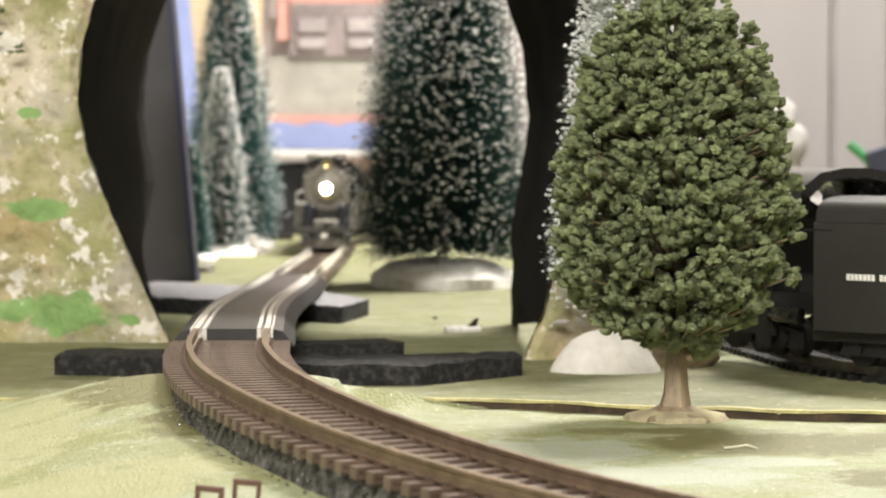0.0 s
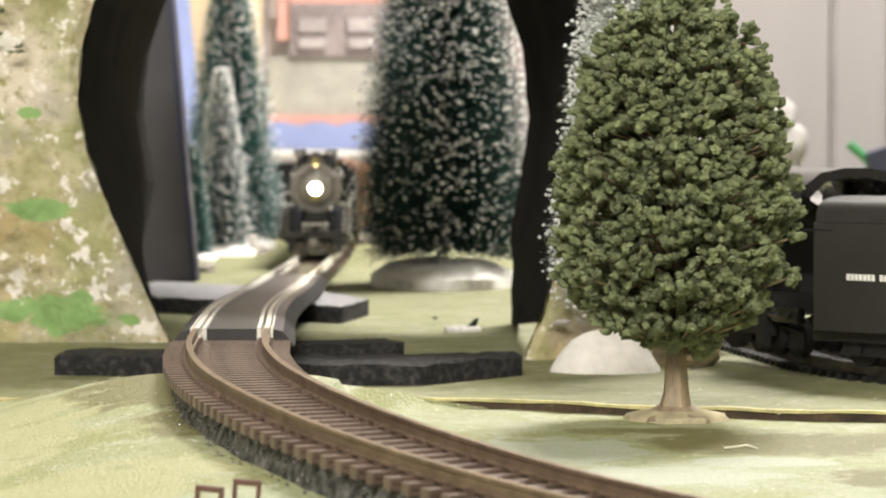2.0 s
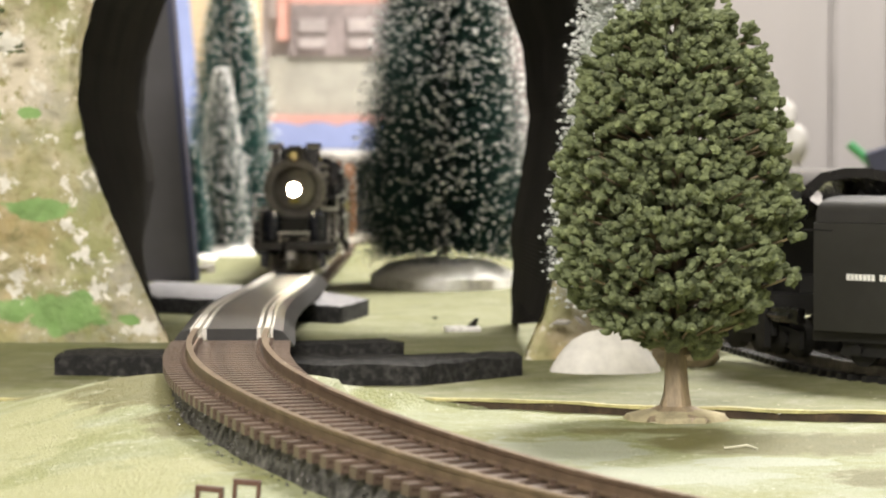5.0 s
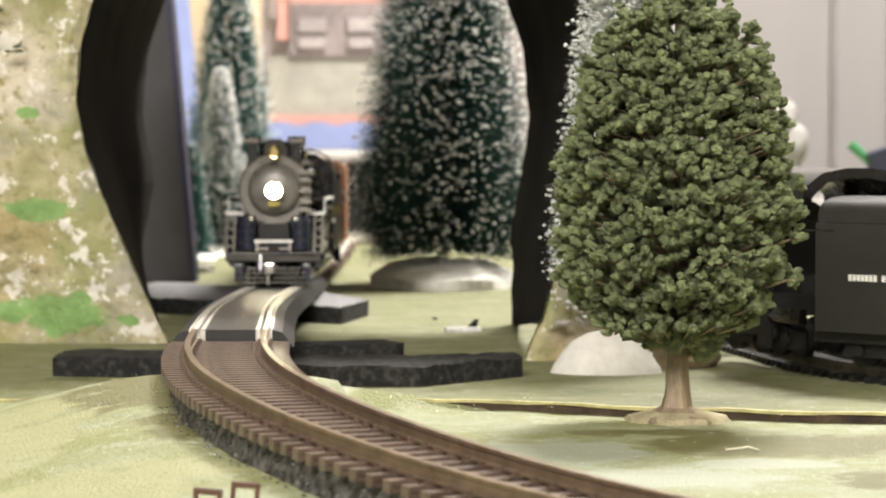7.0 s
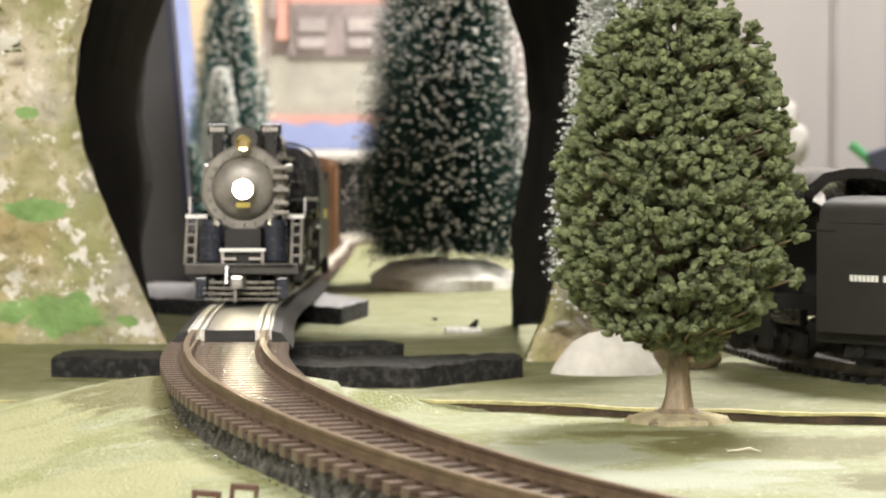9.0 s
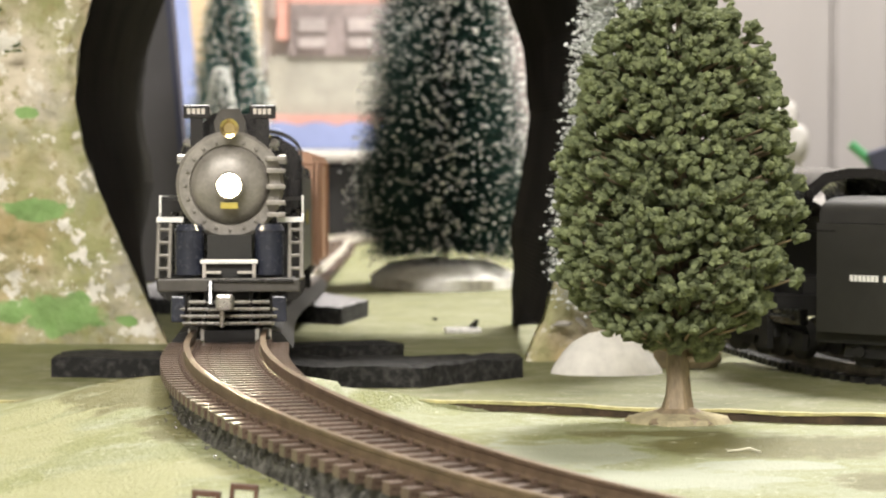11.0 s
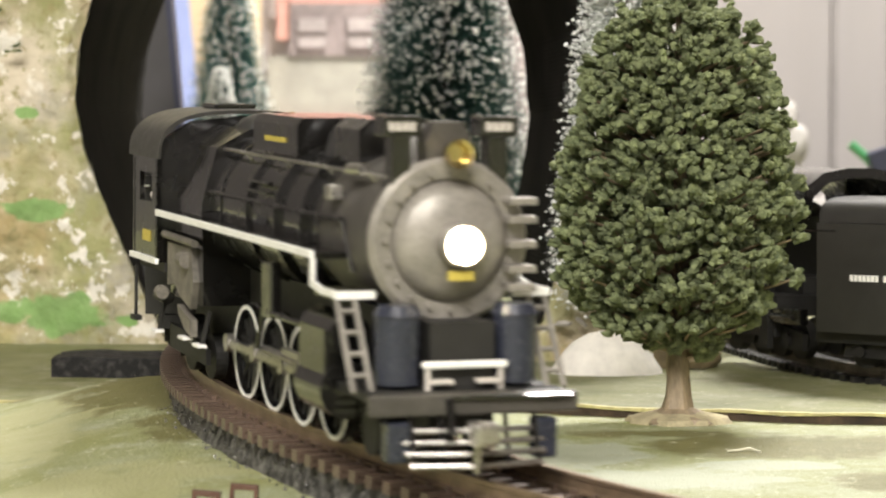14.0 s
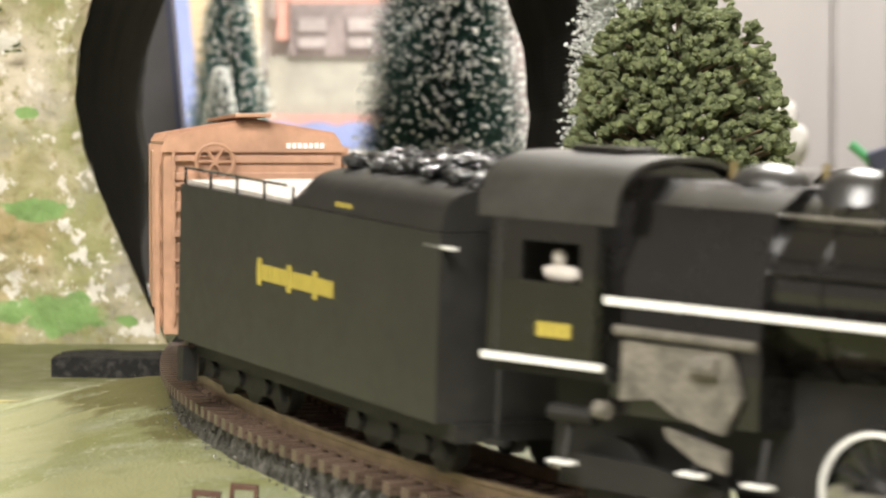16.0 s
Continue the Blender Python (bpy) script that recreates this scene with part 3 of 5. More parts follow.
            blob(bm, p, rnd.uniform(0.0003, 0.0008), (1.8, 1.5, 0.8), 0.5, 1, rnd.random() * 9)
    part("scatter", bm, M_NEEDLE, mt, "clumps of dark green scatter")
    return mt


mountain()


def standing_board():
    ob = empty("standing_board", pose(0, 0, 0))
    tagged(ob, "dark grey-blue board standing in the tunnel", "board")
    bm = bmesh.new()
    prism(bm, [(-0.150, TABLE), (-0.1215, TABLE), (-0.134, 0.145), (-0.163, 0.145)], 1.272, 1.279, "y")
    part("face_panel", bm, M_STAND, ob)
    bm = bmesh.new()
    prism(bm, [(-0.1213, TABLE), (-0.1185, TABLE), (-0.131, 0.145), (-0.1338, 0.145)], 1.266, 1.285, "y")
    part("edge_strip", bm, M_PANEL_EDGE, ob, "navy edge strip")


standing_board()

# ---------------------------------------------------------------- trees


def bottle_brush(name, label, x, y, z0, h, r, seed, material, snow, taper=0.75, tip=0.12, base=None, count=9000, lean=0.0, droop=0.12, thick=0.00022, start=0.05, deep=1.0):
    rnd = random.Random(seed)
    t = empty(name, pose(x, y, z0, 0, lean, 0))
    tagged(t, label, "bottle brush tree")
    bm = bmesh.new()
    tube(bm, (0, 0, 0), (0, 0, h), 0.0011, 0.0006, 6)
    part("stem", bm, M_WIRE, t, "twisted wire stem")
    verts, faces, sv, sf = [], [], [], []

    def width(k):
        return r * (tip + (1 - tip) * (1 - k) ** taper) * (0.80 + 0.2 * min(1, k / 0.12)) if k > 0 else r * 0.8
    for i in range(count):
        k = rnd.random() ** 1.15
        a = rnd.uniform(0, 2 * math.pi)
        w = width(k) * rnd.uniform(0.72, 1.06)
        z = h * (start + (1 - start) * k)
        d = Vector((math.cos(a), math.sin(a), 0))
        side = Vector((-math.sin(a), math.cos(a), 0))
        tilt = rnd.uniform(-0.18, 0.28)
        p0 = d * w * 0.25 + Vector((0, 0, z))
        p1 = d * w + side * w * rnd.uniform(-0.12, 0.12) + Vector((0, 0, z + w * tilt - droop * w * (1 - k)))
        b = len(verts)
        up = Vector((0, 0, thick))
        verts += [p0 - side * thick - up, p0 + side * thick - up, p0 + up, p1]
        faces += [(b, b + 1, b + 3), (b + 1, b + 2, b + 3), (b + 2, b, b + 3)]
        if rnd.random() < snow * (0.7 + 0.6 * k):
            s = rnd.uniform(0.00035, 0.0010) * (r / 0.03) ** 0.3
            c = p1 - d * w * rnd.uniform(0, 0.16)
            b = len(sv)
            o = [Vector((1, 0, 0)), Vector((-1, 0, 0)), Vector((0, 1, 0)), Vector((0, -1, 0)), Vector((0, 0, 0.7)), Vector((0, 0, -0.7))]
            sv += [c + q * s * rnd.uniform(0.6, 1.3) for q in o]
            sf += [(b + i0, b + j0, b + k0) for i0, j0, k0 in ((0, 2, 4), (2, 1, 4), (1, 3, 4), (3, 0, 4), (2, 0, 5), (1, 2, 5), (3, 1, 5), (0, 3, 5))]
    for nm, vv, ff, mm, lb in (("bristles", verts, faces, material, "stiff brush bristles"), ("snow", sv, sf, M_SNOW, "white flock snow on the bristle tips")):
        if vv:
            me = bpy.data.meshes.new(nm)
            me.from_pydata([tuple(v) for v in vv], [], ff)
            me.materials.append(mm)
            ob = new(nm, me)
            ob.parent = t
            tagged(ob, lb, kind="stuff")
    if base:
        bm = bmesh.new()
        bx, bh = base
        lathe(bm, [(bx, 0), (bx * 0.97, bh * 0.35), (bx * 0.72, bh * 0.75), (bx * 0.4, bh * 0.98), (bx * 0.1, bh)], 40)
        for v in bm.verts:
            k = 1 + 0.10 * noise.noise(v.co * 60) + 0.05 * noise.noise(v.co * 200)
            v.co.x *= k
            v.co.y *= k
            v.co.z *= 1 + 0.3 * noise.noise(v.co * 90)
            v.co.y *= deep
        part("base", bm, M_LILAC, t, "pale plaster mound", smooth=True)
    return t


bottle_brush("bottle_brush_tree", "large dark green bottle brush tree on a pale plaster mound", 0.0010, 1.245, TABLE, 0.215, 0.0520, 1, M_BRISTLE, 0.30, 0.62, 0.1, (0.0355, 0.0125), 24000, thick=0.0003, start=0.085, deep=1.7)
bottle_brush("bottle_brush_tree", "tall slim green bottle brush tree dusted with snow", -0.1370, 1.70, TABLE, 0.200, 0.0420, 2, M_BRISTLE_TEAL, 0.26, 0.75, 0.1, (0.030, 0.010), 14000, thick=0.0003)
bottle_brush("bottle_brush_tree", "snow-tipped green bottle brush tree of middling height", -0.1325, 1.58, TABLE, 0.112, 0.0215, 3, M_BRISTLE, 0.5, 0.7, 0.16, (0.022, 0.008), 6000)
bottle_brush("bottle_brush_tree", "small teal bottle brush tree", -0.1440, 1.52, TABLE, 0.067, 0.0150, 4, M_BRISTLE_TEAL, 0.06, 0.75, 0.2, (0.014, 0.005), 4000)
bottle_brush("bottle_brush_tree", "bottle brush tree thickly flocked with white snow", 0.0545, 0.790, TABLE, 0.140, 0.0265, 5, M_FROST, 0.6, 0.5, 0.12, (0.010, 0.005), 7000, 0, 0.3, start=0.17)


def foam_tree():
    """A round-crowned tree of foam clumps on a moulded trunk."""
    rnd = random.Random(11)
    t = empty("model_tree", pose(0.0567, 0.638, FRONT + 0.0005))
    tagged(t, "rounded green model tree with clumped foliage on brown trunk", "model tree")
    bm = bmesh.new()
    lathe(bm, [(0.0105, 0.0), (0.0098, 0.0009), (0.0060, 0.0018), (0.0038, 0.0030), (0.0030, 0.0060), (0.0027, 0.012), (0.0026, 0.020), (0.0018, 0.06), (0.0006, 0.098)], 20)
    for v in bm.verts:
        a = math.atan2(v.co.y, v.co.x)
        k = 1 + 0.12 * math.sin(a * 5 + v.co.z * 200) + 0.1 * noise.noise(v.co * 300)
        v.co.x *= k
        v.co.y *= k
    part("trunk", bm, M_TRUNK, t, "ribbed brown plastic trunk with flared foot", smooth=True)
    bm = bmesh.new()
    lathe(bm, [(0.0115, -0.0006), (0.0108, 0.0008), (0.007, 0.0018), (0.003, 0.0022)], 24)
    for v in bm.verts:
        k = 1 + 0.2 * noise.noise(v.co * 220)
        v.co.x *= k * 1.1
        v.co.y *= k
    part("base", bm, M_BASE, t, "tan plaster mound at its foot", smooth=True)
    # irregular whorls of twigs, each ending in a bunch of fuzzy knobs
    prof_z = [0.0175, 0.021, 0.027, 0.034, 0.047, 0.0606, 0.0742, 0.0878, 0.0946, 0.1000, 0.1030]
    prof_r = [0.0100, 0.017, 0.0240, 0.0287, 0.0302, 0.0292, 0.0262, 0.0215, 0.0177, 0.0115, 0.004]
    unit = bmesh.new()
    bmesh.ops.create_icosphere(unit, subdivisions=2, radius=1.0)
    uv = np.array([tuple(v.co) for v in unit.verts])
    uf = np.array([[v.index for v in f.verts] for f in unit.faces])
    unit.free()
    dice = np.random.default_rng(11)
    verts, faces = [], []
    limbs = bmesh.new()

    def knob(p, way, r, long):
        w = uv * (1 + 0.24 * dice.standard_normal((len(uv), 1)))
        w = np.c_[w[:, :2] * r, np.sign(w[:, 2]) * abs(w[:, 2]) ** 0.7 * r * long]
        q = np.array(way.to_track_quat("Z", "Y").to_matrix())
        faces.append(uf + len(uv) * len(verts))
        verts.append(w @ q.T + np.array(p))
    tiers = 17
    for tier in range(tiers):
        z = 0.0190 + 0.0820 * tier / (tiers - 1)
        ring = float(np.interp(z, prof_z, prof_r))
        count = max(4, int(2 * math.pi * ring / 0.0066))
        for i in range(count):
            a = 2 * math.pi * (i + 0.5 * (tier % 2)) / count + rnd.uniform(-1.2, 1.2) / count
            rad = ring * (1.01 + rnd.uniform(-0.16, 0.06))
            d = Vector((math.cos(a), math.sin(a), 0))
            s = Vector((-math.sin(a), math.cos(a), 0))
            zt = z + rnd.uniform(-0.0016, 0.0016)
            rise = Vector((0, 0, 1))
            tube(limbs, (0, 0, max(0.012, zt - 0.3 * rad)), d * rad * 0.9 + rise * zt, 0.0006, 0.0003, 4)
            size = rnd.uniform(0.85, 1.15) * min(1, 0.6 + ring / 0.05)
            tip = d * (rad - 0.0012) + rise * zt
            knob(tip, d + rise * rnd.uniform(-0.2, 0.5) + s * rnd.uniform(-0.5, 0.5), 0.00098 * size, 1.7)
            for j in range(8):
                side = (-1, 1, -0.5, 0.6, 0, -0.8, 0.9, 0.2)[j]
                p = tip - d * rnd.uniform(0.0004, 0.0030) + s * (side * 0.0026 + rnd.gauss(0, 0.0005)) * size + rise * (rnd.gauss(0.0005, 0.0010) + (0.0012 if j > 2 else 0)) * size
                knob(p, d + s * (side + rnd.uniform(-0.5, 0.5)) + rise * rnd.uniform(-0.1, 1.0), rnd.uniform(0.00068, 0.00105) * size, rnd.uniform(1.4, 2.1))
            for j in range(2):
                p = d * rad * rnd.uniform(0.45, 0.75) + s * rad * rnd.uniform(-0.12, 0.12) + rise * (zt + rnd.uniform(-0.002, 0.002))
                knob(p, d, rnd.uniform(0.0014, 0.0021), 1.4)
    verts, faces = np.concatenate(verts), np.concatenate(faces)
    tagged(part("branchwork", limbs, M_TRUNK, t, "thin brown twigs"), kind="stuff")
    me = bpy.data.meshes.new("foliage")
    me.from_pydata(verts.tolist(), [], faces.tolist())
    me.materials.append(M_NEEDLE)
    ob = new("foliage", me)
    ob.parent = t
    tagged(ob, "dark green clumped foam foliage", kind="stuff")


foam_tree()

# ---------------------------------------------------------------- clutter on the boards


def strip(name, label, pts, z0, z1, material, seed, category="foam strip"):
    """A flat torn piece of material from an outline on the board."""
    bm = bmesh.new()
    n = len(pts)
    ring = []
    for i in range(n):
        a, b = Vector((*pts[i], 0)), Vector((*pts[(i + 1) % n], 0))
        m = max(1, int((b - a).length / 0.003))
        for j in range(m):
            p = a.lerp(b, j / m)
            p.x += 0.0007 * noise.noise(p * 350 + Vector((seed, 0, 0)))
            p.y += 0.0009 * noise.noise(p * 300 + Vector((0, seed, 0)))
            ring.append(p)
    lo = [bm.verts.new((p.x, p.y, z0)) for p in ring]
    hi = [bm.verts.new((p.x, p.y, z1 + 0.0011 * noise.noise(p * 150 + Vector((0, 0, seed))))) for p in ring]
    for i in range(len(ring)):
        j = (i + 1) % len(ring)
        bm.faces.new((lo[i], lo[j], hi[j], hi[i]))
    bm.faces.new(hi)
    bm.faces.new(lo[::-1])
    return tagged(part(name, bm, material), label, category)


strip("foam_strip", "black gritty foam strip lying under the track", [(-0.1105, 0.745), (-0.060, 0.736), (-0.030, 0.712), (-0.006, 0.712), (0.0225, 0.744), (0.020, 0.765), (-0.005, 0.752), (-0.03, 0.750), (-0.06, 0.765), (-0.1105, 0.772)], TABLE, 0.0005, M_FOAM, 1)
strip("foam_strip", "short black gritty foam strip beside the track", [(-0.046, 0.790), (-0.016, 0.796), (-0.012, 0.803), (-0.018, 0.815), (-0.046, 0.812)], TABLE, 0.0002, M_FOAM, 2)
sl = strip("foam_slab", "speckled grey slab with black edges under the track", [(-0.128, 1.045), (-0.037, 0.965), (-0.0285, 1.015), (-0.055, 1.085), (-0.125, 1.15)], TABLE, 0.0012, M_FOAM, 3, "slab")
sl.data.materials.append(M_SLAB)
for p in sl.data.polygons:
    if p.normal.z > 0.6:
        p.material_index = 1


def rock(name, label, c, r, squash, material, seed, rough=0.35, sub=3):
    bm = bmesh.new()
    blob(bm, (0, 0, 0), r, squash, rough, sub, seed)
    for v in bm.verts:
        v.co.z = max(v.co.z, -0.3 * r * squash[2])
    lift = 0.3 * r * squash[2]
    return tagged(part(name, bm, material, smooth=True, m=pose(c[0], c[1], c[2] + lift)), label, "rock")


dome = lathe(bmesh.new(), [(0.0165, -0.0004), (0.0158, 0.0016), (0.0132, 0.0056), (0.0098, 0.0090), (0.0058, 0.0112), (0.0022, 0.0119), (0.0002, 0.0120)], 40)
for v in dome.verts:
    v.co.y *= 0.75
    v.co += Vector((1, 1, 0.5)) * 0.0009 * noise.noise(v.co * 110)
tagged(part("plaster_lump", dome, M_PLASTER, smooth=True, m=pose(0.0472, 0.760, TABLE)), "smooth white plaster half dome standing on the board", "rock")
rock("pebble", "rounded brown pebble behind the tree trunk", (0.0712, 0.778, TABLE), 0.0080, (1.25, 1, 0.95), M_STONE, 5)
for i, (x, y, r) in enumerate(((-0.1225, 1.36, 0.0045), (-0.1225, 1.60, 0.0040), (-0.1160, 1.60, 0.0052), (-0.1105, 1.61, 0.0042), (-0.1130, 1.58, 0.003))):
    tagged(rock("pebble", "small pale stone on the plaster below the trees", (x, y, TABLE), r, (1.2, 1, 0.9), M_GREYSTONE, 20 + i), group="stones below the trees")
rock("pebble", "grey stone balanced on another stone", (-0.1160, 1.60, TABLE + 0.0075), 0.0036, (1.1, 1, 0.9), M_GREYSTONE, 31)


def scraps():
    bm = bmesh.new()
    box(bm, -0.0062, 0.0062, -0.003, 0.003, 0, 0.0018, 0.0004)
    c = tagged(part("metal_scrap", bm, M_CLEAR, m=pose(0.0068, 0.925, TABLE, 0, 0, 8)), "small shiny scrap of metal", "scrap")
    bm = bmesh.new()
    prism(bm, [(0.0020, 0.0018), (0.0050, 0.0018), (0.0058, 0.0045), (0.0045, 0.0045)], -0.001, 0.001, "y")
    part("tab", bm, M_BLACK, c, "dark bent tab")
    tagged(part("crumb", blob(bmesh.new(), (0, 0, 0.0006), 0.0008, (1.6, 1, 0.7), 0.4, 1, 2), M_BLACK, m=pose(-0.003, 0.99, TABLE)), "tiny black crumb on the board", "crumb")
    rock("pebble", "tiny tan crumb of plaster on the board", (0.0068, 0.79, TABLE), 0.0024, (1.3, 1, 0.7), M_STONE, 44)
    for k, (x, yy) in enumerate(((-0.0400, 0.443), (-0.0338, 0.4455))):
        bm = bmesh.new()
        for q in ((-0.0024, -0.0017, 0, 0.0046), (0.0017, 0.0024, 0, 0.0046), (-0.0017, 0.0017, 0.0036, 0.0046), (-0.0017, 0.0017, 0, 0.0008)):
            box(bm, q[0], q[1], -0.0007, 0.0007, q[2], q[3], 0.0001)
        tagged(part("plastic_frame", bm, M_BROWNPL, m=pose(x, yy, near_ground(x, yy) - 0.0002, 0, 4, -8 + 4 * k)), "small red-brown plastic frame standing on the board", "plastic part", "pair of plastic frames")
    rnd = random.Random(9)
    for pts in (((-0.0335, 0.506), (-0.031, 0.512), (-0.0285, 0.515), (-0.0275, 0.53)), ((0.062, 0.575), (0.064, 0.574), (0.067, 0.576), (0.069, 0.573))):
        cu = bpy.data.curves.new("fibre", "CURVE")
        cu.dimensions, cu.bevel_depth, cu.bevel_resolution = "3D", 0.00028, 1
        sp = cu.splines.new("POLY")
        sp.points.add(len(pts) - 1)
        for p, (x, y) in zip(sp.points, pts):
            p.co = (x, y, near_ground(x, y) + 0.0003 + rnd.random() * 0.0006, 1)
        cu.materials.append(M_FIBRE)
        tagged(new("fibre", cu), "curled pale fibre lying on the board", "fibre")


scraps()


def lint():
    """Fine pale flecks and fibres all over the near board."""
    rnd = random.Random(33)
    verts, faces = [], []
    for i in range(800):
        x, y = rnd.uniform(-0.15, 0.15), rnd.uniform(0.44, 0.70)
        a, n = rnd.uniform(0, math.pi), rnd.uniform(0.0003, 0.0016) if i % 5 == 0 else rnd.uniform(0.0002, 0.0004)
        d, s = Vector((math.cos(a), math.sin(a), 0)) * n, Vector((-math.sin(a), math.cos(a), 0)) * 0.00008
        c = Vector((x, y, near_ground(x, y) + 0.0003))
        if y > 0.66 - 0.34 * max(0, x):
            c.z = TABLE + 0.0003
        b = len(verts)
        verts += [tuple(c - d - s), tuple(c + d - s), tuple(c + d + s), tuple(c - d + s), tuple(c + Vector((0, 0, 0.0001)))]
        faces += [(b, b + 1, b + 4), (b + 1, b + 2, b + 4), (b + 2, b + 3, b + 4), (b + 3, b, b + 4)]
    me = bpy.data.meshes.new("lint")
    me.from_pydata(verts, [], faces)
    me.materials.append(M_FIBRE)
    tagged(new("lint", me), "fine pale flecks and fibres on the board", "lint", kind="stuff")


lint()

# ---------------------------------------------------------------- what stands behind the layout


def background():
    y = 2.70
    def flat(name, x0, x1, z0, z1, material, parent, d=0.0, label=""):
        return part(name, box(bmesh.new(), x0, x1, y - d - 0.004, y - d, z0, z1), material, parent, label)
    # a printed box panel with a picture leans on the wall
    p = empty("printed_box")
    tagged(p, "large printed cardboard box, red, white and blue, against the wall", "box")
    part("carton", box(bmesh.new(), -0.185, 0.10, y + 0.001, y + 0.03, 0.03, 0.32), M_PINK, p)
    flat("sky_print", -0.175, 0.09, 0.19, 0.32, M_PINK, p, 0.004)
    flat("red_band", -0.168, -0.154, 0.168, 0.32, M_RED, p, 0.009)
    flat("dark_picture", -0.155, -0.045, 0.152, 0.205, M_DARKP, p, 0.0131)
    flat("red_band", -0.155, -0.045, 0.2052, 0.32, M_RED, p, 0.0131)
    flat("picture_window", -0.146, -0.118, 0.176, 0.190, M_PINK, p, 0.0175)
    flat("picture_window", -0.096, -0.070, 0.176, 0.190, M_PINK, p, 0.0175)
    flat("picture_window", -0.146, -0.118, 0.160, 0.171, M_PINK, p, 0.0175)
    flat("picture_window", -0.096, -0.070, 0.160, 0.171, M_PINK, p, 0.0175)
    flat("field_print", -0.178, -0.045, 0.092, 0.152, M_SANDP, p, 0.0085)
    bm = bmesh.new()
    n = 40
    prism(bm, [(-0.178, 0.075), (-0.03, 0.075), (-0.03, 0.0925), (-0.178, 0.0925)], y - 0.018, y - 0.0131, "y")
    part("red_band", bm, M_RED, p)
    bm = bmesh.new()
    outline = [(-0.178, 0.058), (-0.03, 0.058)] + [(-0.03 - 0.148 * i / n, 0.081 + 0.004 * abs(math.sin(i * 0.30))) for i in range(n + 1)]
    prism(bm, outline, y - 0.023, y - 0.0185, "y")
    part("blue_wave", bm, M_BLUE, p, "scalloped blue print")
    flat("white_edge", -0.18, 0.0, 0.046, 0.057, M_WHITE, p, 0.02)
    # blue card and wooden post
    b = empty("blue_card")
    tagged(b, "tall plain blue card standing against the wall", "card")
    part("sheet", prism(bmesh.new(), [(-0.345, -0.04), (-0.232, 0.02), (-0.262, 0.34), (-0.345, 0.34)], 2.60, 2.605, "y"), M_BLUE, b)
    w = empty("wooden_post")
    tagged(w, "beige wooden post behind the layout", "post")
    part("upright", box(bmesh.new(), -0.26, -0.184, 2.66, 2.70, -0.9, 0.6, 0.002), M_WOOD, w)
    w2 = empty("wooden_post")
    tagged(w2, "beige wooden post behind the layout", "post")
    part("upright", box(bmesh.new(), 0.118, 0.205, 2.66, 2.70, -0.9, 0.6, 0.002), M_WOOD, w2)
    # dark shelf behind the board
    s = empty("low_cabinet")
    tagged(s, "low dark cabinet with pale top behind the layout", "cabinet")
    part("body", box(bmesh.new(), -0.40, 0.30, 2.30, 2.66, -0.9, 0.046, 0.003), M_BLACKMATT, s)
    part("top", box(bmesh.new(), -0.41, 0.31, 2.29, 2.66, 0.0465, 0.054, 0.002), M_DECK, s)
    # small black stand with steel leg by the far track
    f = empty("signal_stand", pose(-0.118, 1.85, TABLE))
    tagged(f, "small black stand with a pale post beside the track", "stand")
    part("foot", box(bmesh.new(), -0.008, 0.013, -0.01, 0.01, 0, 0.004, 0.0006), M_BLACK, f)
    part("post", prism(bmesh.new(), [(-0.006, 0.004), (-0.003, 0.004), (0.002, 0.046), (-0.001, 0.046)], -0.003, 0.003, "y"), M_BLACK, f)
    part("pale_post", box(bmesh.new(), -0.0005, 0.0045, -0.002, 0.002, 0.0041, 0.044, 0.0004), M_PANEL, f)
    # on the far side: white stuffing, green stick, dark box
    for q in ((0.256, 0.094, 0.016), (0.264, 0.074, 0.017), (0.258, 0.05, 0.019), (0.266, 0.022, 0.022), (0.258, 0.0, 0.02)):
        bm = bmesh.new()
        blob(bm, (q[0] - 0.008, 1.95, q[1] - 0.013), q[2], (0.8, 0.6, 1), 0.22, 3, q[0] * 50)
        tagged(part("stuffing", bm, M_STUFF, smooth=True), "tuft of soft white stuffing", "stuffing", "heap of stuffing")
    bm = bmesh.new()
    blob(bm, (0.31, 1.88, 0.0), 0.035, (2.2, 0.5, 0.9), 0.4, 3, 2)
    tagged(part("cloth", bm, M_WALL, smooth=True), "crumpled pale cloth on the far board", "cloth")
    bm = bmesh.new()
    tube(bm, (0.277, 1.8, 0.062), (0.302, 1.8, 0.040), 0.0032, seg=8)
    tagged(part("green_stick", bm, M_GREENPL), "green plastic stick leaning", "stick")
    bm = bmesh.new()
    box(bm, -0.013, 0.02, -0.01, 0.01, -0.009, 0.012, 0.001)
    tagged(part("dark_box", bm, M_PANEL_EDGE, m=pose(0.303, 1.8, 0.048, 0, -18, 0)), "small dark blue box propped up", "box")


background()

# ---------------------------------------------------------------- the train


def letters(n, w, h, gap, parent, material, m, name="legend_bar", tall=(), skip=()):
    """A row of plain bars standing in for a painted legend, on the x-z plane."""
    for i in (k for k in range(n) if k not in skip):
        x = (i - n / 2) * (w + gap)
        up = h * (0.35 if i in tall else 0)
        part(name, box(bmesh.new(), x, x + w, -0.0001, 0.0001, -h / 2 - up, h / 2 + up), material, parent, "painted bar", m=m)


def arch(half, z, rise, n=26, power=0.72):
    """A rounded outline from one side over the top to the other."""
    turn = [math.pi * i / n for i in range(n + 1)]
    return [(-half * math.copysign(abs(math.cos(a)) ** power, math.cos(a)), z + rise * abs(math.sin(a)) ** power) for a in turn]


